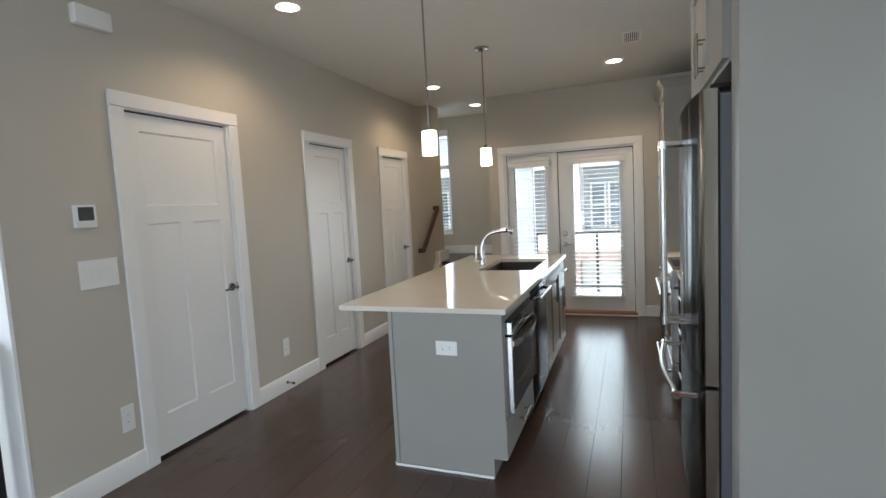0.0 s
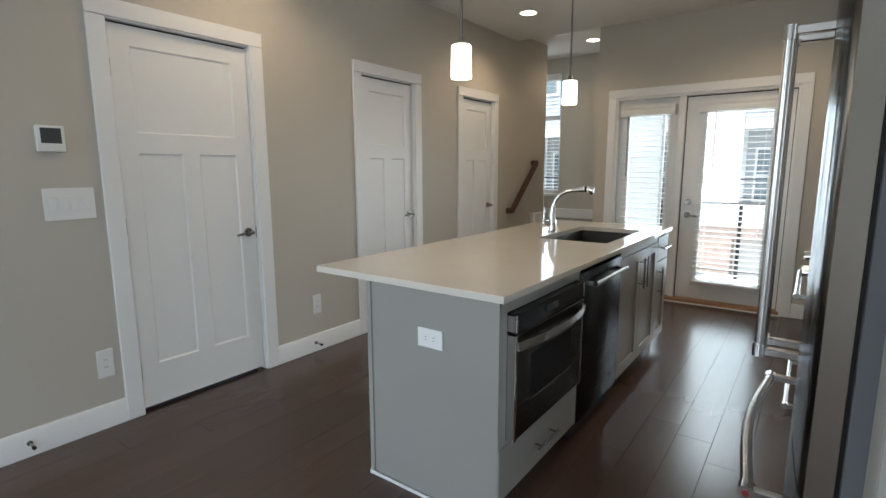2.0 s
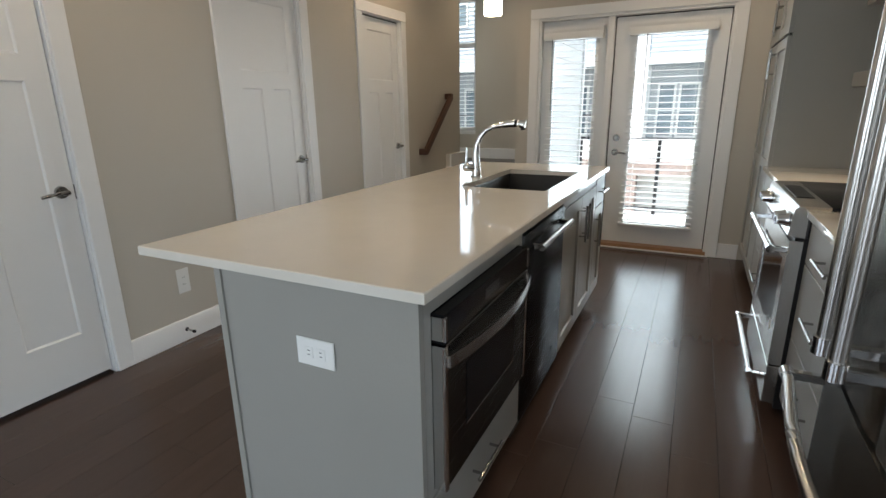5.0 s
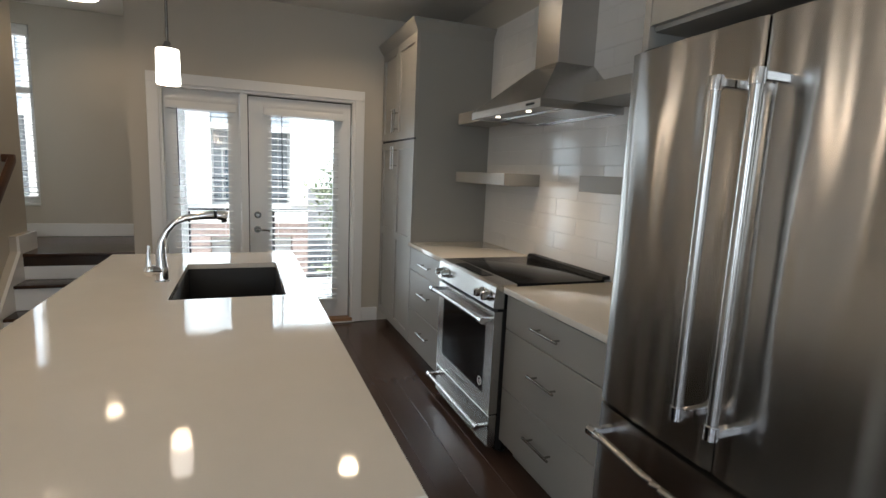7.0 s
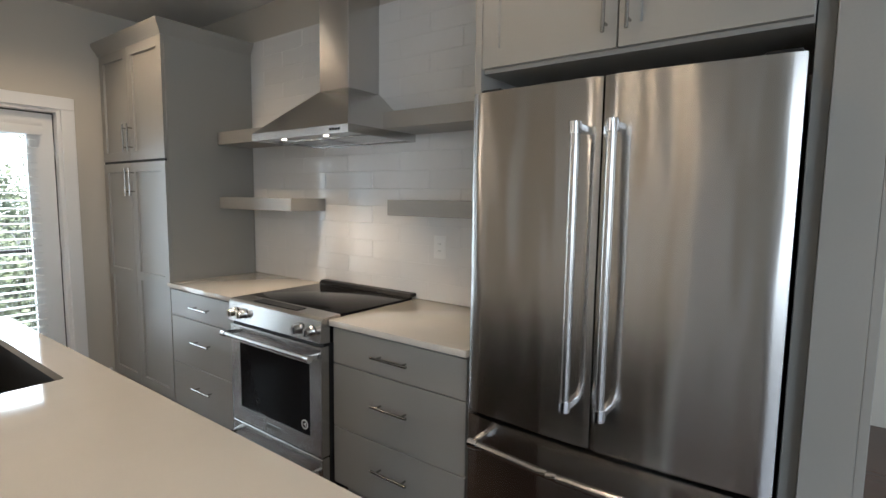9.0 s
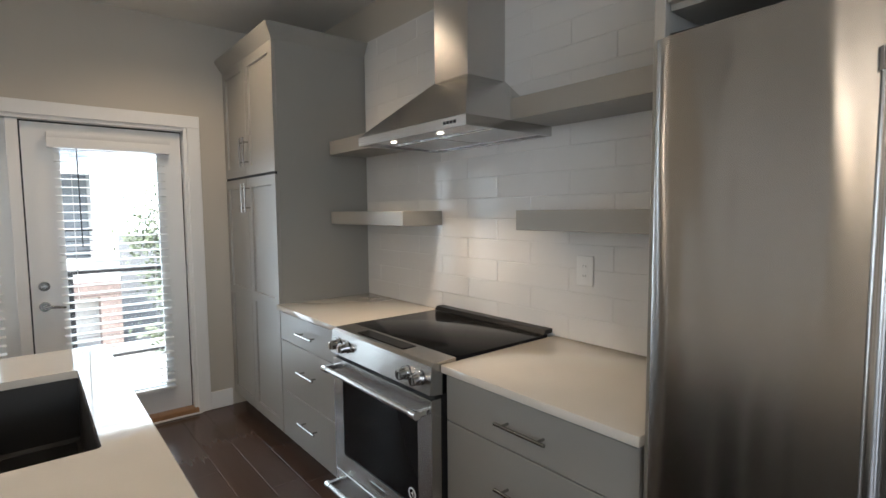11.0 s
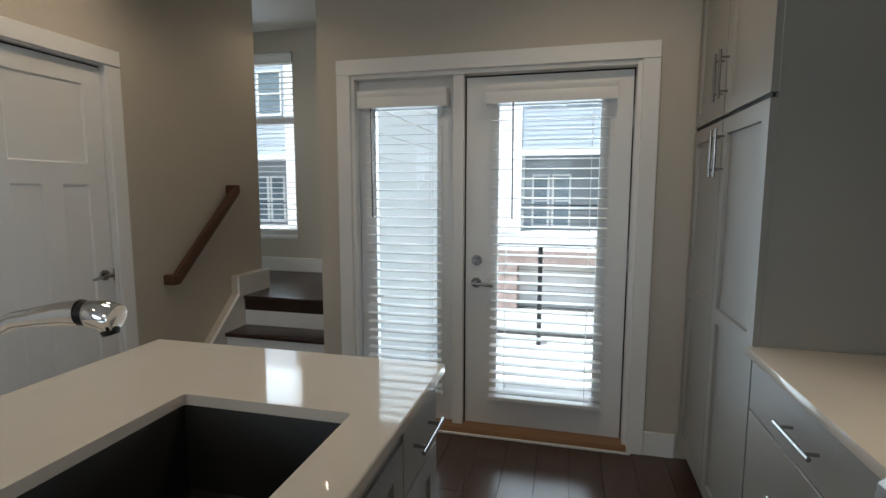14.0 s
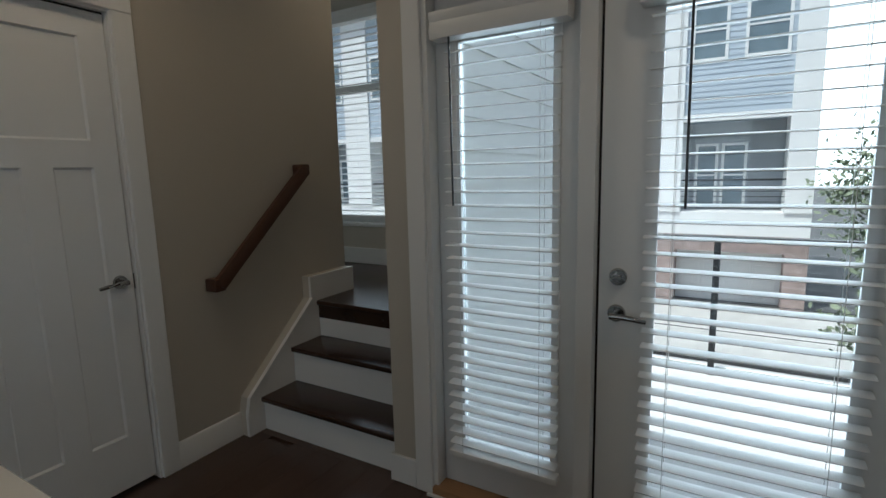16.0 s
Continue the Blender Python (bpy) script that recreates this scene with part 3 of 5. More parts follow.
for lo, hi in (((wx0, 8.47, wz0), (wx0 + 0.05, 8.53, wz1)), ((wx1 - 0.05, 8.47, wz0), (wx1, 8.53, wz1)), ((wx0 + 0.05, 8.47, wz0), (wx1 - 0.05, 8.53, wz0 + 0.05)), ((wx0 + 0.05, 8.47, wz1 - 0.05), (wx1 - 0.05, 8.53, wz1)),
               ((wx0 + 0.05, 8.475, 2.07), (wx1 - 0.05, 8.525, 2.13))):
    part("window_frame", box(lo, hi, 0.003), WHITE, win)
part("window_sill", box((wx0 + 0.002, 8.392, wz0 - 0.02), (wx1 - 0.002, 8.47, wz0 + 0.012), 0.004, 2), WHITE, win)
for z0, z1 in ((wz0 + 0.05, 2.07), (2.13, wz1 - 0.05)):
    p = part("pane", box((wx0 + 0.05, 8.498, z0), (wx1 - 0.05, 8.503, z1)), GLASS, win, "clear glass")
    p.visible_shadow = False
blind("white faux-wood blind with open slats in the landing window", (wx0 + wx1) / 2, 0.89, 0.875, 8.44, wz1 - 0.100, wz0 + 0.05, 0.0525, 0.10)

# ---- stairs to the landing ----
SX0, SX1 = -2.150, -1.2395
NOSE = [(6.787, 0.194), (7.022, 0.404), (7.250, 0.630)]
stairs = thing("staircase", (-1.7, 6.80, 0), "short stair with dark wood treads and white risers", "stairs", kind="structure")
for k, (y, z) in enumerate(NOSE):
    deep = (NOSE[k + 1][0] + 0.03 if k < 2 else 7.29)
    part("tread", box((SX0, y, z - 0.028), (SX1, deep, z + (0.001 if k == 2 else 0)), 0.008, 3), TREAD, stairs, "glossy dark wood tread")
    part("riser", box((SX0, y + 0.022, (NOSE[k - 1][1] if k else 0.0) + 0.0005), (SX1, y + 0.04, z - 0.0285), 0.001), WHITE, stairs)
bm = bmesh.new()
SKIRT = [(6.700, 0.001), (6.700, 0.135), (6.718, 0.215), (7.216, 0.652), (7.216, 0.785), (7.608, 0.785), (7.608, 0.52), (7.28, 0.30), (6.82, 0.001)]
prism(bm, SKIRT, 0, SX0 - 0.0195, SX0 - 0.0005)
part("skirt_board", bm, WHITE, stairs)
part("wall_furring", prism(bmesh.new(), [(y, z - (0.001 if z > 0.1 else 0)) for y, z in SKIRT], 0, LW + 0.0005, SX0 - 0.020), WALL, stairs)
bm = bmesh.new()
cap = [(6.699, 0.137), (6.717, 0.218), (7.216, 0.655)]
for (a, b), (c, d) in zip(cap, cap[1:]):
    prism(bm, [(a, b - 0.012), (c, d - 0.012), (c, d + 0.002), (a, b + 0.002)], 0, SX0 - 0.001, SX0 + 0.008)
part("skirt_cap", bm, WHITE, stairs)
solid("floor_understair", box((SX0 - 0.06, 6.84, -0.1), (SX1, 7.3, -0.014)), DARKGAP, kind="structure")

rail = thing("handrail", (-2.16, 6.9, 0.9), "dark-stained wooden handrail returning to the wall", "handrail")
ra, rb = Vector((-2.158, 6.600, 0.862)), Vector((-2.158, 7.225, 1.425))
way = (rb - ra).normalized()
up = Vector((1, 0, 0)).cross(way)
if up.z < 0:
    up = -up
bm = bmesh.new()
prof = [(-0.024, -0.032), (0.024, -0.032), (0.026, -0.012), (0.022, 0.016), (0.012, 0.030), (-0.012, 0.030), (-0.022, 0.016), (-0.026, -0.012)]
ends = [[bm.verts.new(p + Vector((u, 0, 0)) + v * up) for u, v in prof] for p in (ra, rb)]
for k in range(8):
    bm.faces.new((ends[0][k], ends[0][(k + 1) % 8], ends[1][(k + 1) % 8], ends[1][k]))
bm.faces.new(ends[0])
bm.faces.new(ends[1][::-1])
part("rail", bm, RAILWOOD, rail)
for p in (ra, rb):
    end = part("wall_return", box((LW + 0.0005, p.y - 0.030, p.z - 0.030), (-2.136, p.y + 0.030, p.z + 0.034), 0.007, 2), RAILWOOD, rail)

# ---- black iron railing at the stairwell ----
guard = thing("stair_railing", (-2.32, 1.68, 0), "black iron stair railing with horizontal bars", "railing")
part("newel_post", box((-2.355, 1.640, -0.3), (-2.285, 1.710, 0.955), 0.004), BLACKIRON, guard)
part("top_rail", box((-2.345, -1.5, 0.90), (-2.295, 1.640, 0.945), 0.004), BLACKIRON, guard)
for k in range(7):
    part("bar", rod(bmesh.new(), (-2.32, -1.5, 0.10 + 0.11 * k), (-2.32, 1.640, 0.10 + 0.11 * k), 0.008, seg=8), BLACKIRON, guard)

# ---- cabinetry ----


def shaker(name, parent, xf, out, y0, y1, z0, z1, rail_w=0.062, splits=(), material=None):
    """A five-piece front: xf is its face, out is -1 or 1 (the way it faces)."""
    bm = bmesh.new()
    xb, xp = xf - out * 0.022, xf - out * 0.012
    panels = []
    zs = [z0 + rail_w, *[v for s in splits for v in (s - rail_w / 2, s + rail_w / 2)], z1 - rail_w]
    for a, b in zip(zs[::2], zs[1::2]):
        panels.append((y0 + rail_w, y1 - rail_w, a, b))
    panel_face(bm, xf, xp, xb, y0, y1, z0, z1, panels, 0.2)
    return part(name, bm, material or GREY, parent)


def slab(name, parent, xf, out, y0, y1, z0, z1, material=None):
    return part(name, box((xf - out * 0.020, y0, z0), (xf, y1, z1), 0.0018), material or GREY, parent)


def pull(parent, xf, out, a, b, r=0.0058):
    """A bar pull from a to b (y, z), standing off the face on two posts."""
    xo = xf + out * 0.034
    A, B = Vector((xo, *a)), Vector((xo, *b))
    d = (B - A).normalized()
    bm = rod(bmesh.new(), A, B, r, seg=14)
    for p in (A + d * 0.03, B - d * 0.03):
        rod(bm, (xf, p.y, p.z), (xo, p.y, p.z), r * 0.8, seg=10)
    return part("handle", bm, NICKEL, parent, "satin nickel bar pull")


def carcass(parent, x0, x1, y0, y1, z0, z1, toe_out=0, toe=0.105):
    """The box of a unit; with a toe recess at the face x0 when toe_out is set."""
    bm = bx(bmesh.new(), (x0, y0, z0 + (toe if toe_out else 0)), (x1, y1, z1), 0.001)
    if toe_out:
        a, b = (x0 + 0.07, x1) if toe_out < 0 else (x0, x1 - 0.07)
        bx(bm, (a, y0, z0 + 0.001), (b, y1, z0 + toe))
    return part("body", bm, GREY, parent)


FX = 0.812
G = 0.0028


def drawer_base(y0, y1, bar):
    u = thing("base_cabinet", (1.1, (y0 + y1) / 2, 0), "grey base cabinet with three slab drawers and bar pulls", "cabinet", "base cabinets along the wall")
    carcass(u, FX + 0.021, RW - 0.002, y0 + 0.001, y1 - 0.001, 0.0, 0.884, -1)
    for z0, z1 in ((0.112, 0.392), (0.397, 0.702), (0.707, 0.874)):
        d = slab("drawer", u, FX, -1, y0 + G, y1 - G, z0, z1)
        zc = (z0 + z1) / 2 + (0.0 if z1 - z0 < 0.2 else 0.02)
        yc = (y0 + y1) / 2
        pull(d, FX, -1, (yc - bar / 2, zc), (yc + bar / 2, zc))
    return u


drawer_base(3.442, 4.205, 0.205)
drawer_base(4.992, 5.783, 0.205)


def worktop(label, y0, y1):
    return solid("worktop", box((0.790, y0, 0.8855), (RW - 0.003, y1, 0.915), 0.003, 2), QUARTZ, (1.1, (y0 + y1) / 2, 0.8855), label, "countertop", "quartz worktops beside the range")


worktop("cream quartz worktop between range and refrigerator", 3.436, 4.208)
worktop("cream quartz worktop between range and pantry", 4.986, 5.784)

# pantry
PY0, PY1, PM = 5.787, 6.768, 6.282
pantry = thing("pantry_cabinet", (1.1, 6.28, 0), "tall grey shaker pantry cabinet with four doors and crown", "cabinet")
carcass(pantry, FX + 0.021, RW - 0.002, PY0, PY1, 0.0, 2.50, -1)
for y0, y1, hy in ((PY0 + 0.004, PM - G, PM - 0.035), (PM + G, PY1 - 0.02, PM + 0.035)):
    d = shaker("door", pantry, FX, -1, y0, y1, 0.112, 1.704, splits=(0.91,))
    pull(d, FX, -1, (hy, 1.475), (hy, 1.665))
    d = shaker("door", pantry, FX, -1, y0, y1, 1.722, 2.488)
    pull(d, FX, -1, (hy, 1.780), (hy, 1.970))
# black strip paints shade into the split between the door rows
part("gap_shadow", box((FX + 0.010, PY0 + 0.021, 1.700), (FX + 0.0205, PY1 - 0.01, 1.726)), DARKGAP, pantry)


def crown(parent, y0, y1, z, front, back, left=True, right=True, out=0.045):
    bm = bmesh.new()
    lev = [(0.0, 0.0), (0.006, 0.012), (0.018, 0.030), (out - 0.006, 0.060), (out, 0.073), (out, 0.086)]
    rings = []
    for o, h in lev:
        a, b = y0 - (o if left else 0), y1 + (o if right else 0)
        rings.append([bm.verts.new(c) for c in ((front - o, a, z + h), (back, a, z + h), (back, b, z + h), (front - o, b, z + h))])
    for r, s in zip(rings, rings[1:]):
        for k in range(4):
            bm.faces.new((r[k], r[(k + 1) % 4], s[(k + 1) % 4], s[k]))
    bm.faces.new(rings[0][::-1])
    bm.faces.new(rings[-1])
    return part("crown_moulding", bm, GREY, parent)


crown(pantry, PY0, PY1 - 0.001, 2.490, FX, RW - 0.002, True, False)

# cabinet over the refrigerator, with its side panels
over = thing("over_fridge_cabinet", (1.1, 2.93, 1.93), "grey shaker wall cabinet above the refrigerator", "cabinet")
carcass(over, FX + 0.021, RW - 0.002, 2.447, 3.405, 1.930, 2.50)
for y0, y1, hy in ((2.450, 2.927 - G, 2.892), (2.927 + G, 3.402, 2.962)):
    d = shaker("door", over, FX, -1, y0, y1, 1.945, 2.488)
    pull(d, FX, -1, (hy, 1.985), (hy, 2.165))
crown(over, 2.404, 3.432, 2.490, FX, RW - 0.002, False, True)
bay = thing("refrigerator_enclosure", (1.1, 2.9, 0), "flat grey full-height panels enclosing the refrigerator", "cabinet")
for x0, y0, y1 in ((0.872, 2.403, 2.444), (FX, 3.4065, 3.434)):
    part("side_panel", box((x0, y0, 0.001), (RW - 0.002, y1, 2.489), 0.0015), GREY, bay)

part("end_panel", box((0.833, 2.268, 0.001), (RW - 0.002, 2.2895, CZ - 0.002), 0.0015), GREY, bay)
part("edge_panel", box((0.833, 2.2897, 0.001), (0.8495, 2.4025, CZ - 0.002), 0.0015), GREY, bay)

# refrigerator
fr = thing("refrigerator", (1.1, 2.925, 0), "stainless steel French-door refrigerator with bottom freezer", "refrigerator")
FY0, FY1, FYM = 2.453, 3.392, 2.930
part("body", box((0.805, FY0 + 0.006, 0.05), (RW - 0.03, FY1 - 0.006, 1.825), 0.004), BODYGREY, fr, "dark grey cabinet sides")
for fy in (FY0 + 0.08, FY1 - 0.08):
    part("foot", rod(bmesh.new(), (0.86, fy, 0.001), (0.86, fy, 0.052), 0.02, seg=12), BLACKPLASTIC, fr)
part("kick_grille", box((0.835, FY0 + 0.01, 0.012), (0.85, FY1 - 0.01, 0.052)), BLACKPLASTIC, fr)


def bowed(bm, y0, y1, z0, z1, xf, bow, centre, half, back):
    """A door that bulges in plan, with rounded upright edges."""
    pts = []
    n = 18
    for k in range(n + 1):
        y = y0 + (y1 - y0) * (k / n if 0 < k < n else k / n)
        x = xf + bow * ((y - centre) / half) ** 2
        edge = min(y - y0, y1 - y)
        if edge < 0.008:
            x += 0.006 * (1 - edge / 0.008) ** 2
        pts.append((x, y))
    outline = [*pts, (back, y1), (back, y0)]
    return prism(bm, outline, 2, z0, z1)


dl = part("door", bowed(bmesh.new(), FYM + 0.003, FY1, 0.716, 1.845, 0.722, 0.022, FYM, 0.46, 0.797), FRIDGE, fr)
dr = part("door", bowed(bmesh.new(), FY0, FYM - 0.003, 0.716, 1.845, 0.722, 0.022, FYM, 0.46, 0.797), FRIDGE, fr)
fz = part("freezer_drawer", bowed(bmesh.new(), FY0, FY1, 0.060, 0.700, 0.722, 0.022, FYM, 0.46, 0.797), FRIDGE, fr)
part("gasket", box((0.797, FY0 + 0.006, 0.07), (0.8045, FY1 - 0.006, 1.835)), BLACKPLASTIC, fr)
part("hinge_cover", box((0.775, FY0 + 0.01, 1.8455), (0.85, FY0 + 0.09, 1.862), 0.004), BLACKPLASTIC, fr)
part("hinge_cover", box((0.775, FY1 - 0.09, 1.8455), (0.85, FY1 - 0.01, 1.862), 0.004), BLACKPLASTIC, fr)


def pro_handle(parent, a, b, towards, r=0.0135, bow=0.0):
    """A thick bar handle with square-shouldered end posts."""
    A, B = Vector(a), Vector(b)
    d = (B - A).normalized()
    n = 24 if bow else 2
    pts = [A.lerp(B, k / n) + Vector((-bow * (1 - (2 * k / n - 1) ** 2) ** 1.5, 0, 0)) for k in range(n + 1)]
    h = part("handle", tube(bmesh.new(), pts, r, 16), STEEL, parent, "brushed steel bar handle")
    for p in (A, B):
        s = 1 if p == A else -1
        bm = rod(bmesh.new(), p - d * s * 0.014, p + d * s * 0.020, r + 0.004, seg=18)
        bx(bm, (p.x - 0.004, p.y - 0.011, p.z - 0.011), (towards, p.y + 0.011, p.z + 0.011), 0.003)
        part("end_post", bm, CHROME, h)
    return h


pro_handle(dl, (0.634, 2.976, 0.870), (0.634, 2.976, 1.693), 0.724)
pro_handle(dr, (0.634, 2.872, 0.870), (0.634, 2.872, 1.693), 0.724)
fh = pro_handle(fz, (0.652, 2.540, 0.645), (0.652, 3.310, 0.645), 0.735, bow=0.028)
part("medallion", rod(bmesh.new(), (0.652, 2.5255, 0.645), (0.652, 2.5235, 0.645), 0.0075, seg=18), REDPAINT, fh, "small red medallion")

# range
RY0, RY1 = 4.213, 4.981
rg = thing("range", (1.1, 4.597, 0), "stainless slide-in electric range with black glass cooktop", "stove")
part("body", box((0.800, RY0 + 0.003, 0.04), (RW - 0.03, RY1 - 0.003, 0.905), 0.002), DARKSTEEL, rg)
for fy in (RY0 + 0.06, RY1 - 0.06):
    part("foot", rod(bmesh.new(), (0.87, fy, 0.001), (0.87, fy, 0.042), 0.018, seg=10), BLACKPLASTIC, rg)
part("cooktop", box((0.868, RY0 - 0.002, 0.9055), (RW - 0.045, RY1 + 0.002, 0.926), 0.004, 2), BLACKGLASS, rg, "black ceramic glass cooktop")
bm = bmesh.new()
prism(bm, [(RW - 0.070, 0.9265), (RW - 0.010, 0.9265), (RW - 0.010, 0.946), (RW - 0.056, 0.946)], 1, RY0, RY1)
part("vent_trim", bm, BLACKPLASTIC, rg, "black rear vent trim")
bm = bmesh.new()
prism(bm, [(0.742, 0.808), (0.8005, 0.800), (0.8005, 0.9055), (0.868, 0.9060), (0.868, 0.926), (0.765, 0.924), (0.752, 0.912)], 1, RY0, RY1)
panel = part("control_panel", bm, STEEL, rg)
part("touch_display", box((0.785, 4.44, 0.9245), (0.850, 4.80, 0.9275), 0.001), BLACKGLASS, panel, "black touch display")
for ky in (RY0 + 0.065, RY0 + 0.150, RY1 - 0.150, RY1 - 0.065):
    bm = rod(bmesh.new(), (0.745, ky, 0.858), (0.735, ky, 0.8575), 0.028, 0.026, 24)
    rod(bm, (0.736, ky, 0.8575), (0.706, ky, 0.856), 0.0225, 0.020, 24)
    bx(bm, (0.700, ky - 0.005, 0.838), (0.712, ky + 0.005, 0.874), 0.003)
    part("knob", bm, CHROME, panel, "chrome burner knob")
bm = bmesh.new()
ox = 0.752
hoop(bm, 0, ox, 0.799, (RY0 + 0.004, RY1 - 0.004, 0.245, 0.785), (RY0 + 0.090, RY1 - 0.090, 0.330, 0.690))
od = part("oven_door", bm, STEEL, rg)
part("oven_glass", box((ox + 0.004, RY0 + 0.0905, 0.3305), (ox + 0.03, RY1 - 0.0905, 0.6895)), BLACKGLASS, od, "black oven window")
ring = bmesh.new()
for k in range(24):
    a, b = 2 * math.pi * k / 24, 2 * math.pi * (k + 1) / 24
    prism(ring, [(4.350 + r * math.cos(t), 0.376 + r * math.sin(t)) for r, t in ((0.024, a), (0.024, b), (0.018, b), (0.018, a))], 0, ox + 0.0025, ox + 0.0045)
bx(ring, (ox + 0.0025, 4.343, 0.366), (ox + 0.0045, 4.347, 0.386))
bx(ring, (ox + 0.0025, 4.347, 0.374), (ox + 0.0045, 4.358, 0.378))
part("round_sticker", ring, PLASTIC, od, "round white sticker")
part("name_plate", box((ox - 0.003, 4.540, 0.276), (ox + 0.001, 4.655, 0.300), 0.001), NICKEL, od)
pro_handle(od, (0.695, RY0 + 0.030, 0.742), (0.695, RY1 - 0.030, 0.742), ox + 0.001, 0.0125)
wd = part("warming_drawer", box((ox, RY0 + 0.004, 0.062), (0.799, RY1 - 0.004, 0.236), 0.003), STEEL, rg)
pro_handle(wd, (0.695, RY0 + 0.030, 0.175), (0.695, RY1 - 0.030, 0.175), ox + 0.001, 0.0115)
part("door_gap", box((0.770, RY0 + 0.006, 0.786), (0.7995, RY1 - 0.006, 0.799)), BLACKPLASTIC, rg)
for yy in (RY0 + 0.0005, RY1 - 0.0025):
    part("side_trim", box((0.7995, yy, 0.045), (0.835, yy + 0.002, 0.80)), BLACKPLASTIC, rg)

# hood
hd = thing("range_hood", (1.2, 4.62, 1.80), "stainless chimney range hood with two lit lamps", "range hood")
HY0, HY1, HX = 4.226, 5.014, 0.936
bm = bmesh.new()
hoop(bm, 2, 1.795, 1.835, (HX, RW - 0.004, HY0, HY1), (HX + 0.014, RW - 0.018, HY0 + 0.014, HY1 - 0.014))
rim = part("rim", bm, STEEL, hd)
bm = bmesh.new()
lo = [(HX, HY0), (RW - 0.004, HY0), (RW - 0.004, HY1), (HX, HY1)]
hi = [(1.195, 4.500), (RW - 0.004, 4.500), (RW - 0.004, 4.745), (1.195, 4.745)]
vl = [bm.verts.new((*p, 1.8355)) for p in lo]
vh = [bm.verts.new((*p, 2.080)) for p in hi]
for k in range(4):
    bm.faces.new((vl[k], vl[(k + 1) % 4], vh[(k + 1) % 4], vh[k]))
bm.faces.new(vl[::-1])
bm.faces.new(vh)
part("canopy", bm, STEEL, hd)
part("chimney", box((1.200, 4.505, 2.0805), (RW - 0.004, 4.740, CZ - 0.002), 0.002), STEEL, hd)
part("underside", box((HX + 0.0145, HY0 + 0.0145, 1.806), (RW - 0.0185, HY1 - 0.0145, 1.820)), STEEL, hd)
for y0, y1 in ((4.27, 4.61), (4.63, 4.97)):
    flt = part("filter", box((1.120, y0, 1.8010), (1.385, y1, 1.8058), 0.001), STEEL, hd, "flat steel grease filter")
    # white strip paints in the bright line along the filter's rear edge
    part("filter_edge_strip", box((1.3855, y0, 1.8015), (1.396, y1, 1.8055)), PLASTIC, flt, "pale strip for the bright line at the filter edge")
for ly in (4.495, 4.85):
    part("lamp", box((1.022, ly - 0.012, 1.8010), (1.044, ly + 0.012, 1.8055), 0.002), HOODBULB, hd, "lit small square hood lamp")
bm = bmesh.new()
for k in range(4):
    bx(bm, (HX - 0.003, 4.285 + 0.020 * k, 1.810), (HX + 0.001, 4.297 + 0.020 * k, 1.822), 0.001)
part("buttons", bm, BLACKPLASTIC, hd)

# floating shelves


def shelf(label, y0, y1, z0, z1):
    return solid("floating_shelf", box((1.170, y0, z0), (RW - 0.012, y1, z1), 0.002), GREY, (1.3, (y0 + y1) / 2, z0), label, "shelf", "floating shelves")


shelf("thick grey floating shelf beside the pantry", 4.980, 5.785, 1.395, 1.475)
shelf("thick grey floating shelf beside the refrigerator", 3.436, 4.190, 1.395, 1.475)
shelf("thick grey upper floating shelf beside the hood", 5.018, 5.785, 1.835, 1.920)
shelf("thick grey upper floating shelf running to the hood", 3.436, 4.222, 1.835, 1.920)

# ---- island ----
IX0, IX1, IY0, IY1 = -0.780, -0.140, 2.807, 5.340
top = bmesh.new()
TX0, TX1, TY0, TY1 = -1.094, -0.114, 2.787, 5.352
KX0, KX1, KY0, KY1 = -0.676, -0.236, 4.218, 4.986
ZT, ZB = 0.924, 0.897
outer = [(TX0, TY0), (TX1, TY0), (TX1, TY1), (TX0, TY1)]
rr = 0.012
inner = []
for cx, cy, a0 in ((KX1 - rr, KY0 + rr, -90), (KX1 - rr, KY1 - rr, 0), (KX0 + rr, KY1 - rr, 90), (KX0 + rr, KY0 + rr, 180)):
    inner += [(cx + rr * math.cos(radians(a0 + 30 * k)), cy + rr * math.sin(radians(a0 + 30 * k))) for k in range(4)]
e = 0.003
for z, o, face in ((ZT, outer, True), (ZB, outer, True)):
    q = [(x + (e if x < -0.6 else -e), y + (e if y < 4 else -e)) for x, y in o] if z == ZT else o
    vo = [top.verts.new((*p, z)) for p in q]
    vi = [top.verts.new((*p, z)) for p in inner]
    eo = [top.edges.new((vo[k], vo[(k + 1) % 4])) for k in range(4)]
    ei = [top.edges.new((vi[k], vi[(k + 1) % 16])) for k in range(16)]
    bmesh.ops.triangle_fill(top, use_beauty=True, edges=eo + ei)
    if z == ZT:
        t_o, t_i = vo, vi
    else:
        mid = [top.verts.new((*p, ZT - e)) for p in outer]
        for k in range(4):
            top.faces.new((t_o[k], t_o[(k + 1) % 4], mid[(k + 1) % 4], mid[k]))
            top.faces.new((mid[k], mid[(k + 1) % 4], vo[(k + 1) % 4], vo[k]))
        for k in range(16):
            top.faces.new((t_i[k], t_i[(k + 1) % 16], vi[(k + 1) % 16], vi[k]))
solid("island_worktop", top, QUARTZ, (-0.6, 4.07, ZB), "polished cream quartz island worktop with a sink cut-out", "countertop")

bm = bmesh.new()
s0, s1 = 0.010, 0.225
lo = [(KX0 - s0, KY0 - s0), (KX1 + s0, KY0 - s0), (KX1 + s0, KY1 + s0), (KX0 - s0, KY1 + s0)]


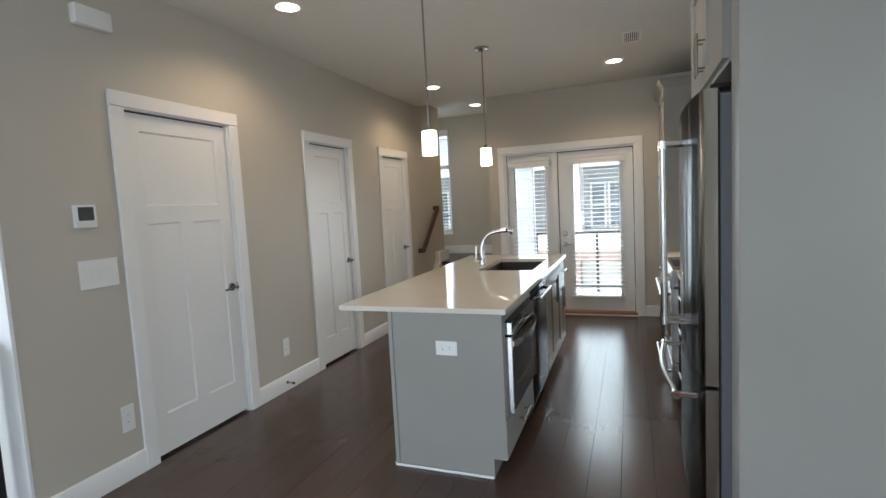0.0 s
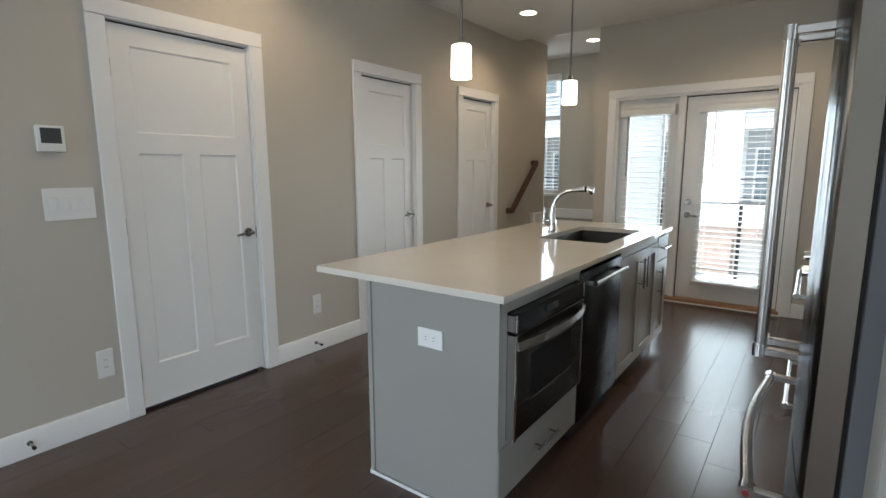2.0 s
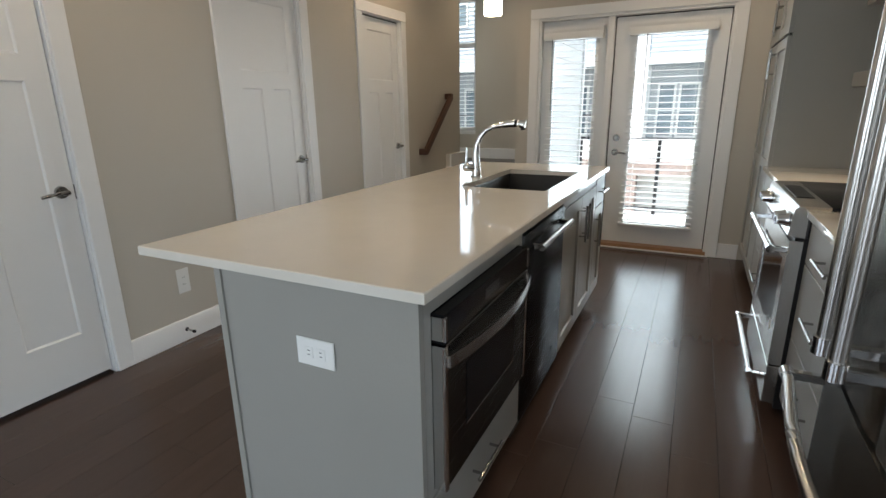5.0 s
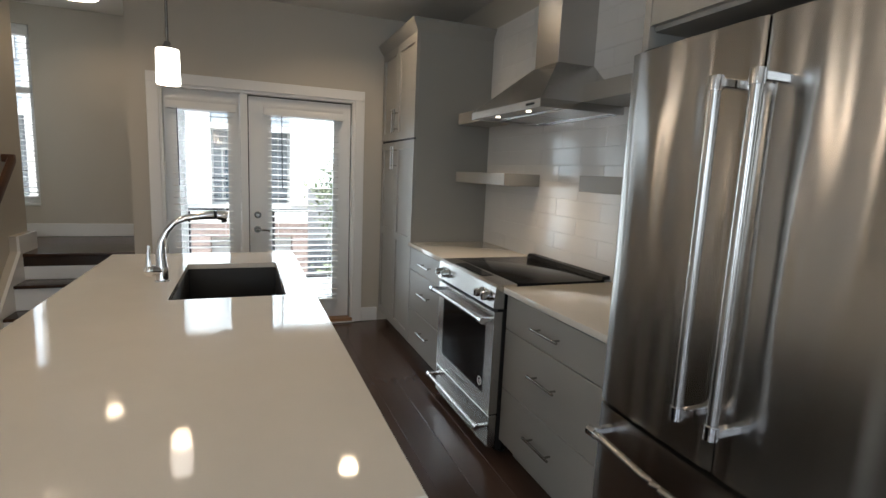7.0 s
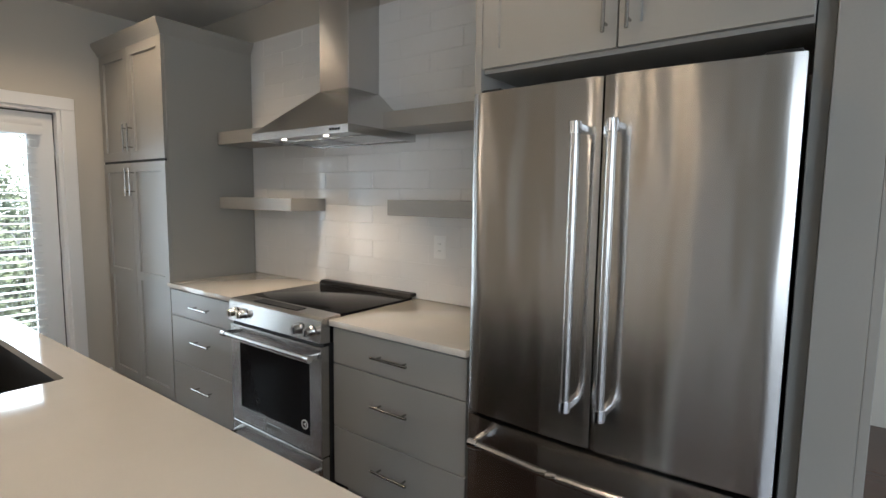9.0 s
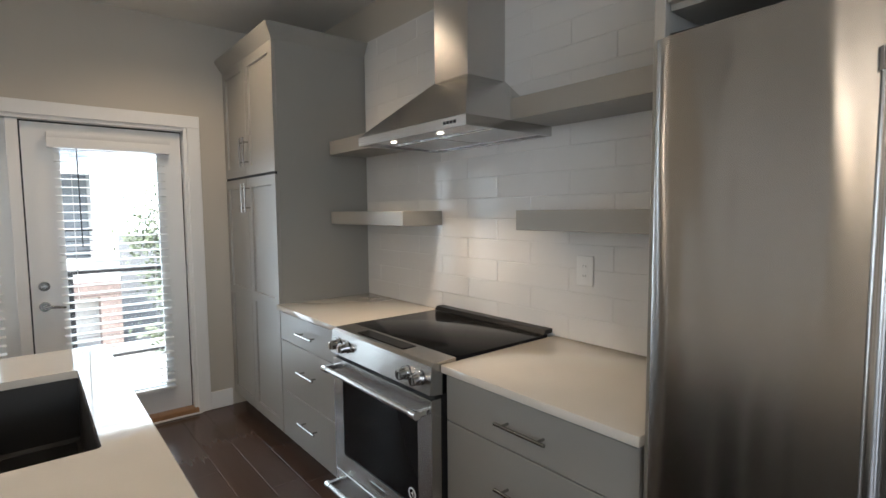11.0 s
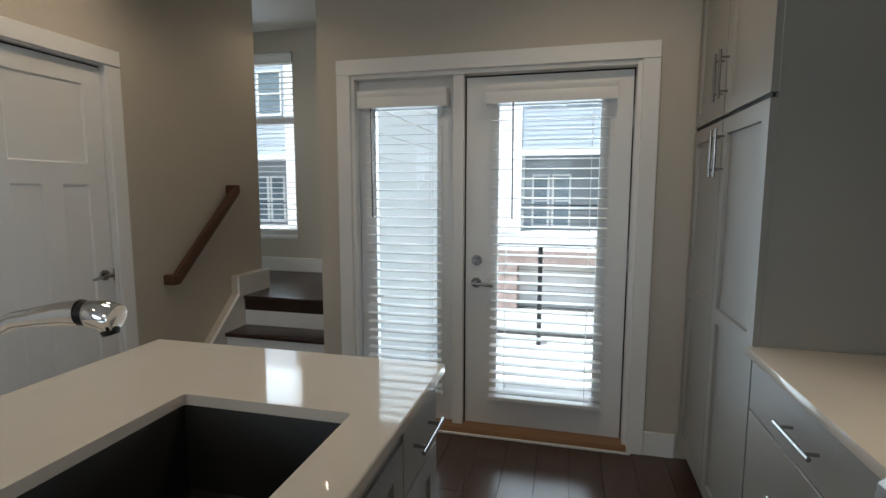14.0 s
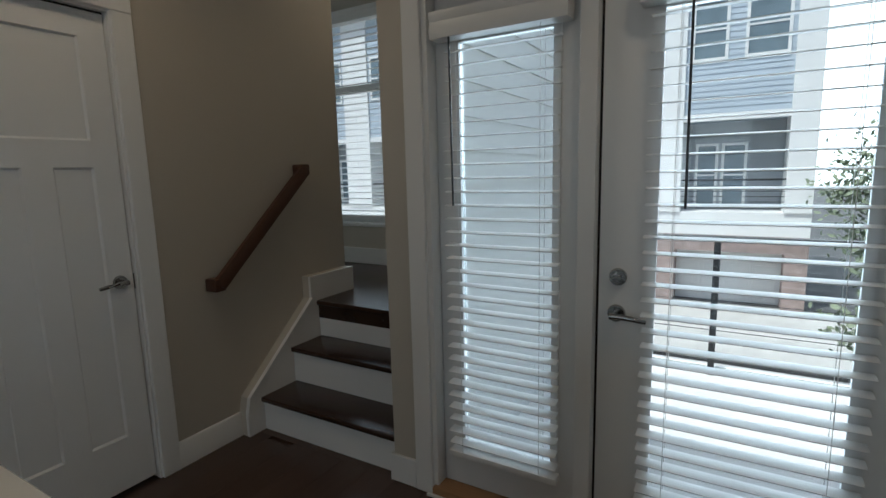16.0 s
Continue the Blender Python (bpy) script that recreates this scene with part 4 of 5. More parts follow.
def ring_at(inset, z):
    pts = []
    for x, y in lo:
        pts.append(bm.verts.new((x + (inset if x < -0.45 else -inset), y + (inset if y < 4.6 else -inset), z)))
    return pts


rings = [ring_at(-0.02, ZB - 0.030), ring_at(-0.02, ZB - 0.0005), ring_at(0.004, ZB - 0.0005), ring_at(0.010, ZB - 0.012), ring_at(0.014, ZB - s1 + 0.012), ring_at(0.026, ZB - s1), ring_at(0.20, ZB - s1 - 0.004)]
for r, s in zip(rings, rings[1:]):
    for k in range(4):
        bm.faces.new((r[k], r[(k + 1) % 4], s[(k + 1) % 4], s[k]))
bm.faces.new(rings[-1])
sink = thing("kitchen_sink", (-0.456, 4.60, ZB - s1), "undermount charcoal composite single-bowl sink", "sink")
part("bowl", bm, SINK, sink)
bm = rod(bmesh.new(), (-0.456, 4.60, ZB - s1 - 0.006), (-0.456, 4.60, ZB - s1 - 0.001), 0.055, 0.050, 28)
rod(bm, (-0.456, 4.60, ZB - s1 - 0.002), (-0.456, 4.60, ZB - s1 + 0.006), 0.022, 0.012, 16)
part("drain", bm, STEEL, sink, "steel basket drain")

fc = thing("kitchen_faucet", (-0.742, 4.585, ZT), "polished chrome pull-out kitchen faucet with side lever", "faucet")
fx, fy = -0.742, 4.585
bm = rod(bmesh.new(), (fx, fy, ZT), (fx, fy, ZT + 0.006), 0.031, 0.029, 24)
rod(bm, (fx, fy, ZT + 0.006), (fx, fy, ZT + 0.062), 0.026, 0.024, 24)
part("base", bm, CHROME, fc)
curve = [(0.0, 0.060), (-0.003, 0.12), (0.003, 0.178), (0.024, 0.225), (0.055, 0.262), (0.10, 0.282), (0.15, 0.290), (0.185, 0.295), (0.2165, 0.297)]
sd = Vector((0.975, 0.16, 0)).normalized()
part("spout", tube(bmesh.new(), [(fx + sd.x * u, fy + sd.y * u, ZT + v) for u, v in curve], [0.024, 0.021, 0.0165, 0.0138, 0.0130, 0.0140, 0.0165, 0.0195, 0.0215], 18), CHROME, fc)
p = lambda u, v: (fx + sd.x * u, fy + sd.y * u, ZT + v)
part("joint", rod(bmesh.new(), p(0.2165, 0.297), p(0.230, 0.296), 0.0195, seg=18), BLACKPLASTIC, fc)
bm = tube(bmesh.new(), [p(0.230, 0.296), p(0.234, 0.296), p(0.252, 0.2935), p(0.268, 0.289), p(0.274, 0.287), p(0.275, 0.2868)], [0.0205, 0.0222, 0.0232, 0.0240, 0.0232, 0.0190], 20)
head_ob = part("spray_head", bm, CHROME, fc)
part("outlet", rod(bmesh.new(), p(0.262, 0.270), p(0.264, 0.262), 0.0145, 0.0125, 18), BLACKPLASTIC, head_ob, "black spray outlet")
bm = rod(bmesh.new(), (fx, fy, ZT + 0.048), (fx - 0.038, fy - 0.034, ZT + 0.055), 0.019, 0.024, 20)
ball(bm, (fx - 0.042, fy - 0.037, ZT + 0.055), 0.0255, (1, 1, 1))
tube(bm, [(fx - 0.042, fy - 0.037, ZT + 0.066), (fx - 0.045, fy - 0.040, ZT + 0.090), (fx - 0.045, fy - 0.040, ZT + 0.125), (fx - 0.043, fy - 0.038, ZT + 0.165), (fx - 0.043, fy - 0.038, ZT + 0.167)], [0.017, 0.0095, 0.0070, 0.0060, 0.0040], 12)
part("lever", bm, CHROME, fc)

# island units, facing the aisle; each stands on its own
IF = -0.136

endp = thing("island_end_panel", (-0.46, IY0, 0), "flat grey island end panel with base trim", "panel")
bm = bmesh.new()
prism(bm, [(IX0, 0.001), (IX1 - 0.072, 0.001), (IX1 - 0.072, 0.108), (IX1 - 0.001, 0.108), (IX1 - 0.001, 0.8960), (IX0, 0.8960)], 1, IY0, IY0 + 0.020)
part("panel", bm, GREY, endp)
part("corner_trim", box((IX0 - 0.012, IY0 - 0.006, 0.001), (IX0 + 0.012, IY0 - 0.0005, 0.8960), 0.001), GREY, endp)
part("shoe_moulding", box((IX0 - 0.012, IY0 - 0.014, 0.001), (IX1 - 0.072, IY0 - 0.0065, 0.016), 0.003, 2), WHITE, endp)
back = thing("island_back_panel", (IX0, 4.07, 0), "flat grey island back panel below the overhang", "panel")
part("panel", box((IX0 - 0.012, IY0 + 0.0005, 0.001), (IX0 - 0.0005, IY1, 0.8960), 0.001), GREY, back)
part("shoe_moulding", box((IX0 - 0.022, IY0, 0.001), (IX0 - 0.0125, IY1, 0.016), 0.003, 2), WHITE, back)

mw = thing("drawer_microwave", (-0.45, 3.19, 0), "built-in stainless microwave drawer over a grey slab drawer", "microwave")
part("body", bx(box((IX0, IY0 + 0.0205, 0.106), (IF - 0.022, 3.568, 0.8960), 0.001), (IX0, IY0 + 0.0205, 0.001), (IX1 - 0.074, 3.568, 0.106)), GREY, mw)
part("face_frame", bx(bx(bx(box((IF - 0.0215, IY0 + 0.0205, 0.325), (IF - 0.004, 2.862, 0.8960)), (IF - 0.0215, 3.535, 0.325), (IF - 0.004, 3.568, 0.8960)), (IF - 0.0215, 2.862, 0.845), (IF - 0.004, 3.535, 0.8960)),
                         (IF - 0.0215, 2.862, 0.325), (IF - 0.004, 3.535, 0.34)), GREY, mw)
MY0, MY1 = 2.866, 3.531
ctl = part("control_panel", box((IF - 0.02, MY0, 0.765), (IF + 0.030, MY1, 0.842), 0.002), BLACKGLASS, mw, "black glass control strip")
for yy in (MY0 - 0.0005, MY1 - 0.0125):
    part("end_cap", box((IF - 0.02, yy, 0.7720), (IF + 0.0335, yy + 0.013, 0.8360), 0.002), CHROME, ctl, "polished steel end cap")
part("display", box((IF + 0.030, 3.13, 0.79), (IF + 0.0308, 3.24, 0.82)), SCREEN, ctl)
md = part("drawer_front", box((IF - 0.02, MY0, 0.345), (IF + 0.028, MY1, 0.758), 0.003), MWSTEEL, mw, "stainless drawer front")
part("window", box((IF + 0.0275, 3.00, 0.47), (IF + 0.0295, 3.40, 0.655), 0.001), BLACKGLASS, md, "black window")
part("window_edge", box((IF + 0.0275, 3.00, 0.4645), (IF + 0.0300, 3.40, 0.4695), 0.0005), CHROME, md, "bright trim below the window")
for yy in (MY0 - 0.001, MY1 - 0.017):
    part("edge_strip", box((IF - 0.02, yy, 0.343), (IF + 0.0315, yy + 0.018, 0.7585), 0.002), CHROME, md)
hb = bmesh.new()
n = 14
hp = []
for k in range(n + 1):
    s = 2 * k / n - 1
    hp.append((IF + 0.042 + 0.034 * (1 - s * s), MY0 + 0.004 + (MY1 - MY0 - 0.008) * k / n, 0.722))
for (xa, ya, za), (xb, yb, zb) in zip(hp, hp[1:]):
    v = [hb.verts.new(c) for c in ((xa - 0.012, ya, za - 0.016), (xa, ya, za - 0.018), (xa + 0.002, ya, za + 0.018), (xa - 0.012, ya, za + 0.016),
                                   (xb - 0.012, yb, zb - 0.016), (xb, yb, zb - 0.018), (xb + 0.002, yb, zb + 0.018), (xb - 0.012, yb, zb + 0.016))]
    for f in ((0, 1, 5, 4), (1, 2, 6, 5), (2, 3, 7, 6), (3, 0, 4, 7)):
        hb.faces.new([v[i] for i in f])
bmesh.ops.remove_doubles(hb, verts=hb.verts, dist=1e-5)
for yy in (MY0 + 0.004, MY1 - 0.026):
    bx(hb, (IF + 0.027, yy, 0.706), (IF + 0.044, yy + 0.022, 0.738), 0.002)
part("handle", hb, STEEL, md, "bowed stainless handle")
d = slab("drawer", mw, IF + 0.0, 1, IY0 + 0.002, 3.566, 0.112, 0.322)
pull(d, IF, 1, (3.085, 0.215), (3.29, 0.215))

dw = thing("dishwasher", (-0.45, 3.88, 0), "dark stainless dishwasher with bar handle", "dishwasher")
part("body", box((IX0, 3.572, 0.02), (IF - 0.03, 4.190, 0.892), 0.001), DARKGAP, dw)
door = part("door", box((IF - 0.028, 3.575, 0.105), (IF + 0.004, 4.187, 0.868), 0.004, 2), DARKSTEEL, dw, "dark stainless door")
bm = rod(bmesh.new(), (IF + 0.050, 3.635, 0.812), (IF + 0.050, 4.127, 0.812), 0.0125, seg=18)
hnd = part("handle", bm, STEEL, door, "stainless bar handle")
for yy in (3.655, 4.107):
    part("end_post", box((IF + 0.003, yy - 0.014, 0.800), (IF + 0.050, yy + 0.014, 0.824), 0.003), CHROME, hnd)
part("name_plate", box((IF + 0.0035, 3.845, 0.190), (IF + 0.006, 3.915, 0.200), 0.001), STEEL, door)
part("vent_dot", rod(bmesh.new(), (IF + 0.0035, 4.06, 0.20), (IF + 0.006, 4.06, 0.20), 0.012, seg=16), NICKEL, door)
part("toe_kick", box((IX0 + 0.01, 3.575, 0.001), (IX1 - 0.075, 4.187, 0.1)), BLACKPLASTIC, dw)

sb = thing("sink_cabinet", (-0.45, 4.62, 0), "grey shaker sink base cabinet with two doors", "cabinet", "island units")
part("body", bx(bx(bx(box((IX0, 4.193, 0.106), (IF - 0.0215, 4.205, 0.8960)), (IX0, 5.028, 0.106), (IF - 0.0215, 5.040, 0.8960)), (IX0, 4.205, 0.106), (IF - 0.0215, 5.028, 0.125)),
                   (IX0, 4.193, 0.001), (IX1 - 0.074, 5.040, 0.1055)), GREY, sb)
part("false_front", box((IF - 0.0212, 4.196, 0.845), (IF - 0.004, 5.037, 0.8955)), GREY, sb)
for y0, y1, hy in ((4.195, 4.6145, 4.578), (4.6185, 5.038, 4.655)):
    d = shaker("door", sb, IF, 1, y0, y1, 0.112, 0.842)
    pull(d, IF, 1, (hy, 0.600), (hy, 0.800))

nb = thing("narrow_cabinet", (-0.45, 5.19, 0), "narrow grey cabinet with a drawer above a door", "cabinet", "island units")
part("body", bx(box((IX0, 5.043, 0.106), (IF - 0.0215, IY1, 0.8960)), (IX0, 5.043, 0.001), (IX1 - 0.074, IY1, 0.1055)), GREY, nb)
d = slab("drawer", nb, IF, 1, 5.045, IY1 - 0.001, 0.700, 0.872)
pull(d, IF, 1, (5.095, 0.790), (5.285, 0.790))
d = shaker("door", nb, IF, 1, 5.045, IY1 - 0.001, 0.112, 0.692)
pull(d, IF, 1, (5.085, 0.450), (5.085, 0.650))


def plate(name, label, centre, w, h, facing, gangs, kind_of):
    """A wall plate: facing is the axis and sign it looks along."""
    t = thing(name, centre, label, "outlet" if kind_of == "outlet" else "switch")
    cx, cy, cz = centre
    axis, s = facing

    def blk(u0, u1, v0, v1, d0, d1, bev):
        if axis == 0:
            return box((cx + s * d0, cy + u0, cz + v0), (cx + s * d1, cy + u1, cz + v1), bev)
        return box((cx + u0, cy + s * d0, cz + v0), (cx + u1, cy + s * d1, cz + v1), bev)

    part("cover", blk(-w / 2, w / 2, -h / 2, h / 2, 0.0005, 0.006, 0.002), PLASTIC, t)
    step = 0.046
    for g in range(gangs):
        u = (g - (gangs - 1) / 2) * step
        if kind_of == "switch":
            part("rocker", blk(u - 0.016, u + 0.016, -0.033, 0.033, 0.006, 0.009, 0.0015), PLASTIC, t)
        else:
            for v in (-0.02, 0.02):
                if w > h:
                    part("socket", blk(v * 1.0 - 0.014, v * 1.0 + 0.014, -0.016, 0.016, 0.006, 0.0075, 0.001), PLASTIC, t)
                    for q in (-0.006, 0.006):
                        part("slot", blk(v - 0.004, v + 0.004, q - 0.001, q + 0.001, 0.0074, 0.0079, 0), DARKGAP, t)
                else:
                    part("socket", blk(u - 0.016, u + 0.016, v - 0.014, v + 0.014, 0.006, 0.0075, 0.001), PLASTIC, t)
                    for q in (-0.006, 0.006):
                        part("slot", blk(u + q - 0.001, u + q + 0.001, v - 0.004, v + 0.004, 0.0074, 0.0079, 0), DARKGAP, t)
    return t


plate("wall_outlet", "white outlet plate set sideways in the island end", (-0.450, IY0, 0.701), 0.122, 0.078, (1, -1), 1, "outlet")
plate("wall_outlet", "white wall outlet below the switches", (LW, 2.285, 0.352), 0.078, 0.150, (0, 1), 1, "outlet")
plate("wall_outlet", "white wall outlet between two doors", (LW, 3.697, 0.360), 0.078, 0.145, (0, 1), 1, "outlet")
plate("light_switch", "white four-gang rocker switch plate", (LW, 2.213, 1.197), 0.215, 0.155, (0, 1), 4, "switch")
plate("wall_outlet", "white outlet plate on the tiled backsplash", (RW - 0.0105, 4.045, 1.22), 0.082, 0.125, (0, -1), 1, "outlet")

th = thing("thermostat", (LW, 2.163, 1.507), "white wall thermostat with a dark display", "thermostat")
part("case", box((LW + 0.0005, 2.106, 1.447), (LW + 0.026, 2.220, 1.568), 0.006, 2), PLASTIC, th)
part("display", box((LW + 0.0255, 2.122, 1.485), (LW + 0.0275, 2.204, 1.556), 0.001), SCREEN, th)
ch = thing("door_chime", (LW, 2.305, 2.56), "white plastic door chime box high on the wall", "door chime")
part("cover", box((LW + 0.0005, 2.205, 2.508), (LW + 0.052, 2.408, 2.612), 0.008, 2), PLASTIC, ch)
part("grille", bx(bx(box((LW + 0.0515, 2.25, 2.53), (LW + 0.0535, 2.36, 2.536)), (LW + 0.0515, 2.25, 2.545), (LW + 0.0535, 2.36, 2.551)), (LW + 0.0515, 2.25, 2.56), (LW + 0.0535, 2.36, 2.566)), PLASTIC, ch)

for y in (1.93, 3.66):
    ds = thing("door_stop", (LW + 0.016, y, 0.07), "small spring door stop on the baseboard", "door stop", "door stops")
    part("base", rod(bmesh.new(), (LW + 0.016, y, 0.07), (LW + 0.022, y, 0.07), 0.012, seg=14), NICKEL, ds)
    part("spring", rod(bmesh.new(), (LW + 0.022, y, 0.07), (LW + 0.075, y, 0.068), 0.006, seg=10), NICKEL, ds)
    part("tip", rod(bmesh.new(), (LW + 0.075, y, 0.068), (LW + 0.088, y, 0.068), 0.009, seg=12), BLACKPLASTIC, ds)

# ---- lamps and ceiling fittings ----
for px, py, pz in DOWNLIGHTS:
    d = thing("recessed_light", (px, py, pz), "lit round recessed ceiling light with white trim", "ceiling light", "recessed lights")
    bm = bmesh.new()
    for k in range(28):
        a, b = 2 * math.pi * k / 28, 2 * math.pi * (k + 1) / 28
        for (r0, z0), (r1, z1) in (((0.092, -0.0005), (0.088, -0.007)), ((0.088, -0.007), (0.074, -0.004))):
            bm.faces.new([bm.verts.new((px + r * math.cos(t), py + r * math.sin(t), pz + z)) for r, z, t in ((r0, z0, a), (r0, z0, b), (r1, z1, b), (r1, z1, a))])
    bmesh.ops.remove_doubles(bm, verts=bm.verts, dist=1e-5)
    part("trim_ring", bm, WHITE, d)
    part("lens", rod(bmesh.new(), (px, py, pz - 0.0005), (px, py, pz - 0.004), 0.075, seg=28), BULB, d, "glowing warm lens")

for px, py in PENDANTS:
    d = thing("pendant_light", (px, py, CZ), "lit white glass pendant on a nickel stem", "pendant lamp", "pendants over the island")
    part("canopy", rod(rod(bmesh.new(), (px, py, CZ - 0.0005), (px, py, CZ - 0.018), 0.062, 0.060, 28), (px, py, CZ - 0.018), (px, py, CZ - 0.030), 0.060, 0.02, 28), NICKEL, d)
    part("stem", rod(bmesh.new(), (px, py, CZ - 0.03), (px, py, 1.985), 0.0065, seg=12), NICKEL, d)
    part("socket_cap", rod(bmesh.new(), (px, py, 1.985), (px, py, 1.952), 0.012, 0.022, 20), NICKEL, d)
    bm = bmesh.new()
    prof = [(0.020, 1.953), (0.044, 1.953), (0.048, 1.949), (0.0505, 1.806), (0.049, 1.798), (0.046, 1.798), (0.044, 1.806), (0.042, 1.942), (0.020, 1.945)]
    n = 28
    rings = [[bm.verts.new((px + r * math.cos(2 * math.pi * k / n), py + r * math.sin(2 * math.pi * k / n), z)) for k in range(n)] for r, z in prof]
    for r, s in zip(rings, rings[1:]):
        for k in range(n):
            bm.faces.new((r[k], r[(k + 1) % n], s[(k + 1) % n], s[k]))
    part("shade", bm, SHADE, d, "glowing opal glass cylinder")

for label, cx, cy, cz, w, l in (("white ceiling air vent over the kitchen aisle", 0.525, 5.08, CZ, 0.16, 0.31), ("white ceiling air vent over the stair", -1.75, 7.10, LZ, 0.31, 0.16)):
    v = thing("ceiling_vent", (cx, cy, cz), label, "vent", "ceiling vents")
    bm = bmesh.new()
    for lo, hi in (((cx - w / 2, cy - l / 2, cz - 0.008), (cx + w / 2, cy - l / 2 + 0.022, cz - 0.0005)), ((cx - w / 2, cy + l / 2 - 0.022, cz - 0.008), (cx + w / 2, cy + l / 2, cz - 0.0005)),
                   ((cx - w / 2, cy - l / 2 + 0.022, cz - 0.008), (cx - w / 2 + 0.022, cy + l / 2 - 0.022, cz - 0.0005)), ((cx + w / 2 - 0.022, cy - l / 2 + 0.022, cz - 0.008), (cx + w / 2, cy + l / 2 - 0.022, cz - 0.0005))):
        bx(bm, lo, hi, 0.001)
    part("frame", bm, WHITE, v)
    # black sheet stands in for the dark duct behind the louvres
    part("backing", box((cx - w / 2 + 0.02, cy - l / 2 + 0.02, cz - 0.002), (cx + w / 2 - 0.02, cy + l / 2 - 0.02, cz - 0.0006)), DARKGAP, v)
    for k in range(7):
        if l > w:
            x = cx - w / 2 + 0.03 + k * (w - 0.06) / 6
            part("louvre", box((x - 0.005, cy - l / 2 + 0.022, cz - 0.007), (x + 0.005, cy + l / 2 - 0.022, cz - 0.0035)), WHITE, v)
        else:
            y = cy - l / 2 + 0.03 + k * (l - 0.06) / 6
            part("louvre", box((cx - w / 2 + 0.022, y - 0.005, cz - 0.007), (cx + w / 2 - 0.022, y + 0.005, cz - 0.0035)), WHITE, v)

# ---- outside ----
solid("ground", box((-400, -400, -3.4), (400, 400, -3.3)), ASPHALT, kind="structure")
# glowing sheet added as blown-out white sky; it also lights the door side
solid("backdrop", box((-150, 130, -4), (150, 130.2, 110)), SKYGLOW, kind="structure")
deck = thing("balcony_deck", (0.5, 7.8, -0.1), "pale balcony deck outside the patio door", "deck", kind="structure")
part("slab", box((-1.098, 6.935, -0.34), (3.2, 9.25, -0.16), 0.004), DECK, deck)
part("fascia", box((-1.098, 9.252, -0.50), (3.2, 9.29, -0.13), 0.003), WHITETRIM, deck)
rl = thing("balcony_railing", (0.5, 9.15, -0.16), "black metal balcony railing", "railing")
for x in (-1.06, -0.045, 1.05, 2.1, 3.1):
    part("post", box((x - 0.022, 9.128, -0.159), (x + 0.022, 9.172, 0.855), 0.003), BLACKIRON, rl)
part("top_rail", box((-1.09, 9.12, 0.856), (3.2, 9.18, 0.890), 0.004), BLACKIRON, rl)
part("bottom_rail", box((-1.09, 9.13, -0.06), (3.2, 9.17, -0.03), 0.003), BLACKIRON, rl)
for k in range(1, 4):
    part("cable", rod(bmesh.new(), (-1.09, 9.15, -0.03 + 0.2165 * k), (3.2, 9.15, -0.03 + 0.2165 * k), 0.003, seg=6), BLACKIRON, rl)

# lap boards on the bump-out beside the balcony
lap = bmesh.new()
for k in range(19):
    z = -0.16 + 0.165 * k
    prism(lap, [(-1.0995, z), (-1.078, z), (-1.092, z + 0.168), (-1.0995, z + 0.168)], 1, 6.935, 9.04)
siding = new("lap_board", mesh_of("lap_board", lap, SIDING))
siding.parent = wall_bump_east
tagged(siding, kind="stuff")
part("corner_board", box((-1.0995, 9.04, -0.3), (-1.060, 9.12, 3.1), 0.003), WHITETRIM, wall_bump_east)


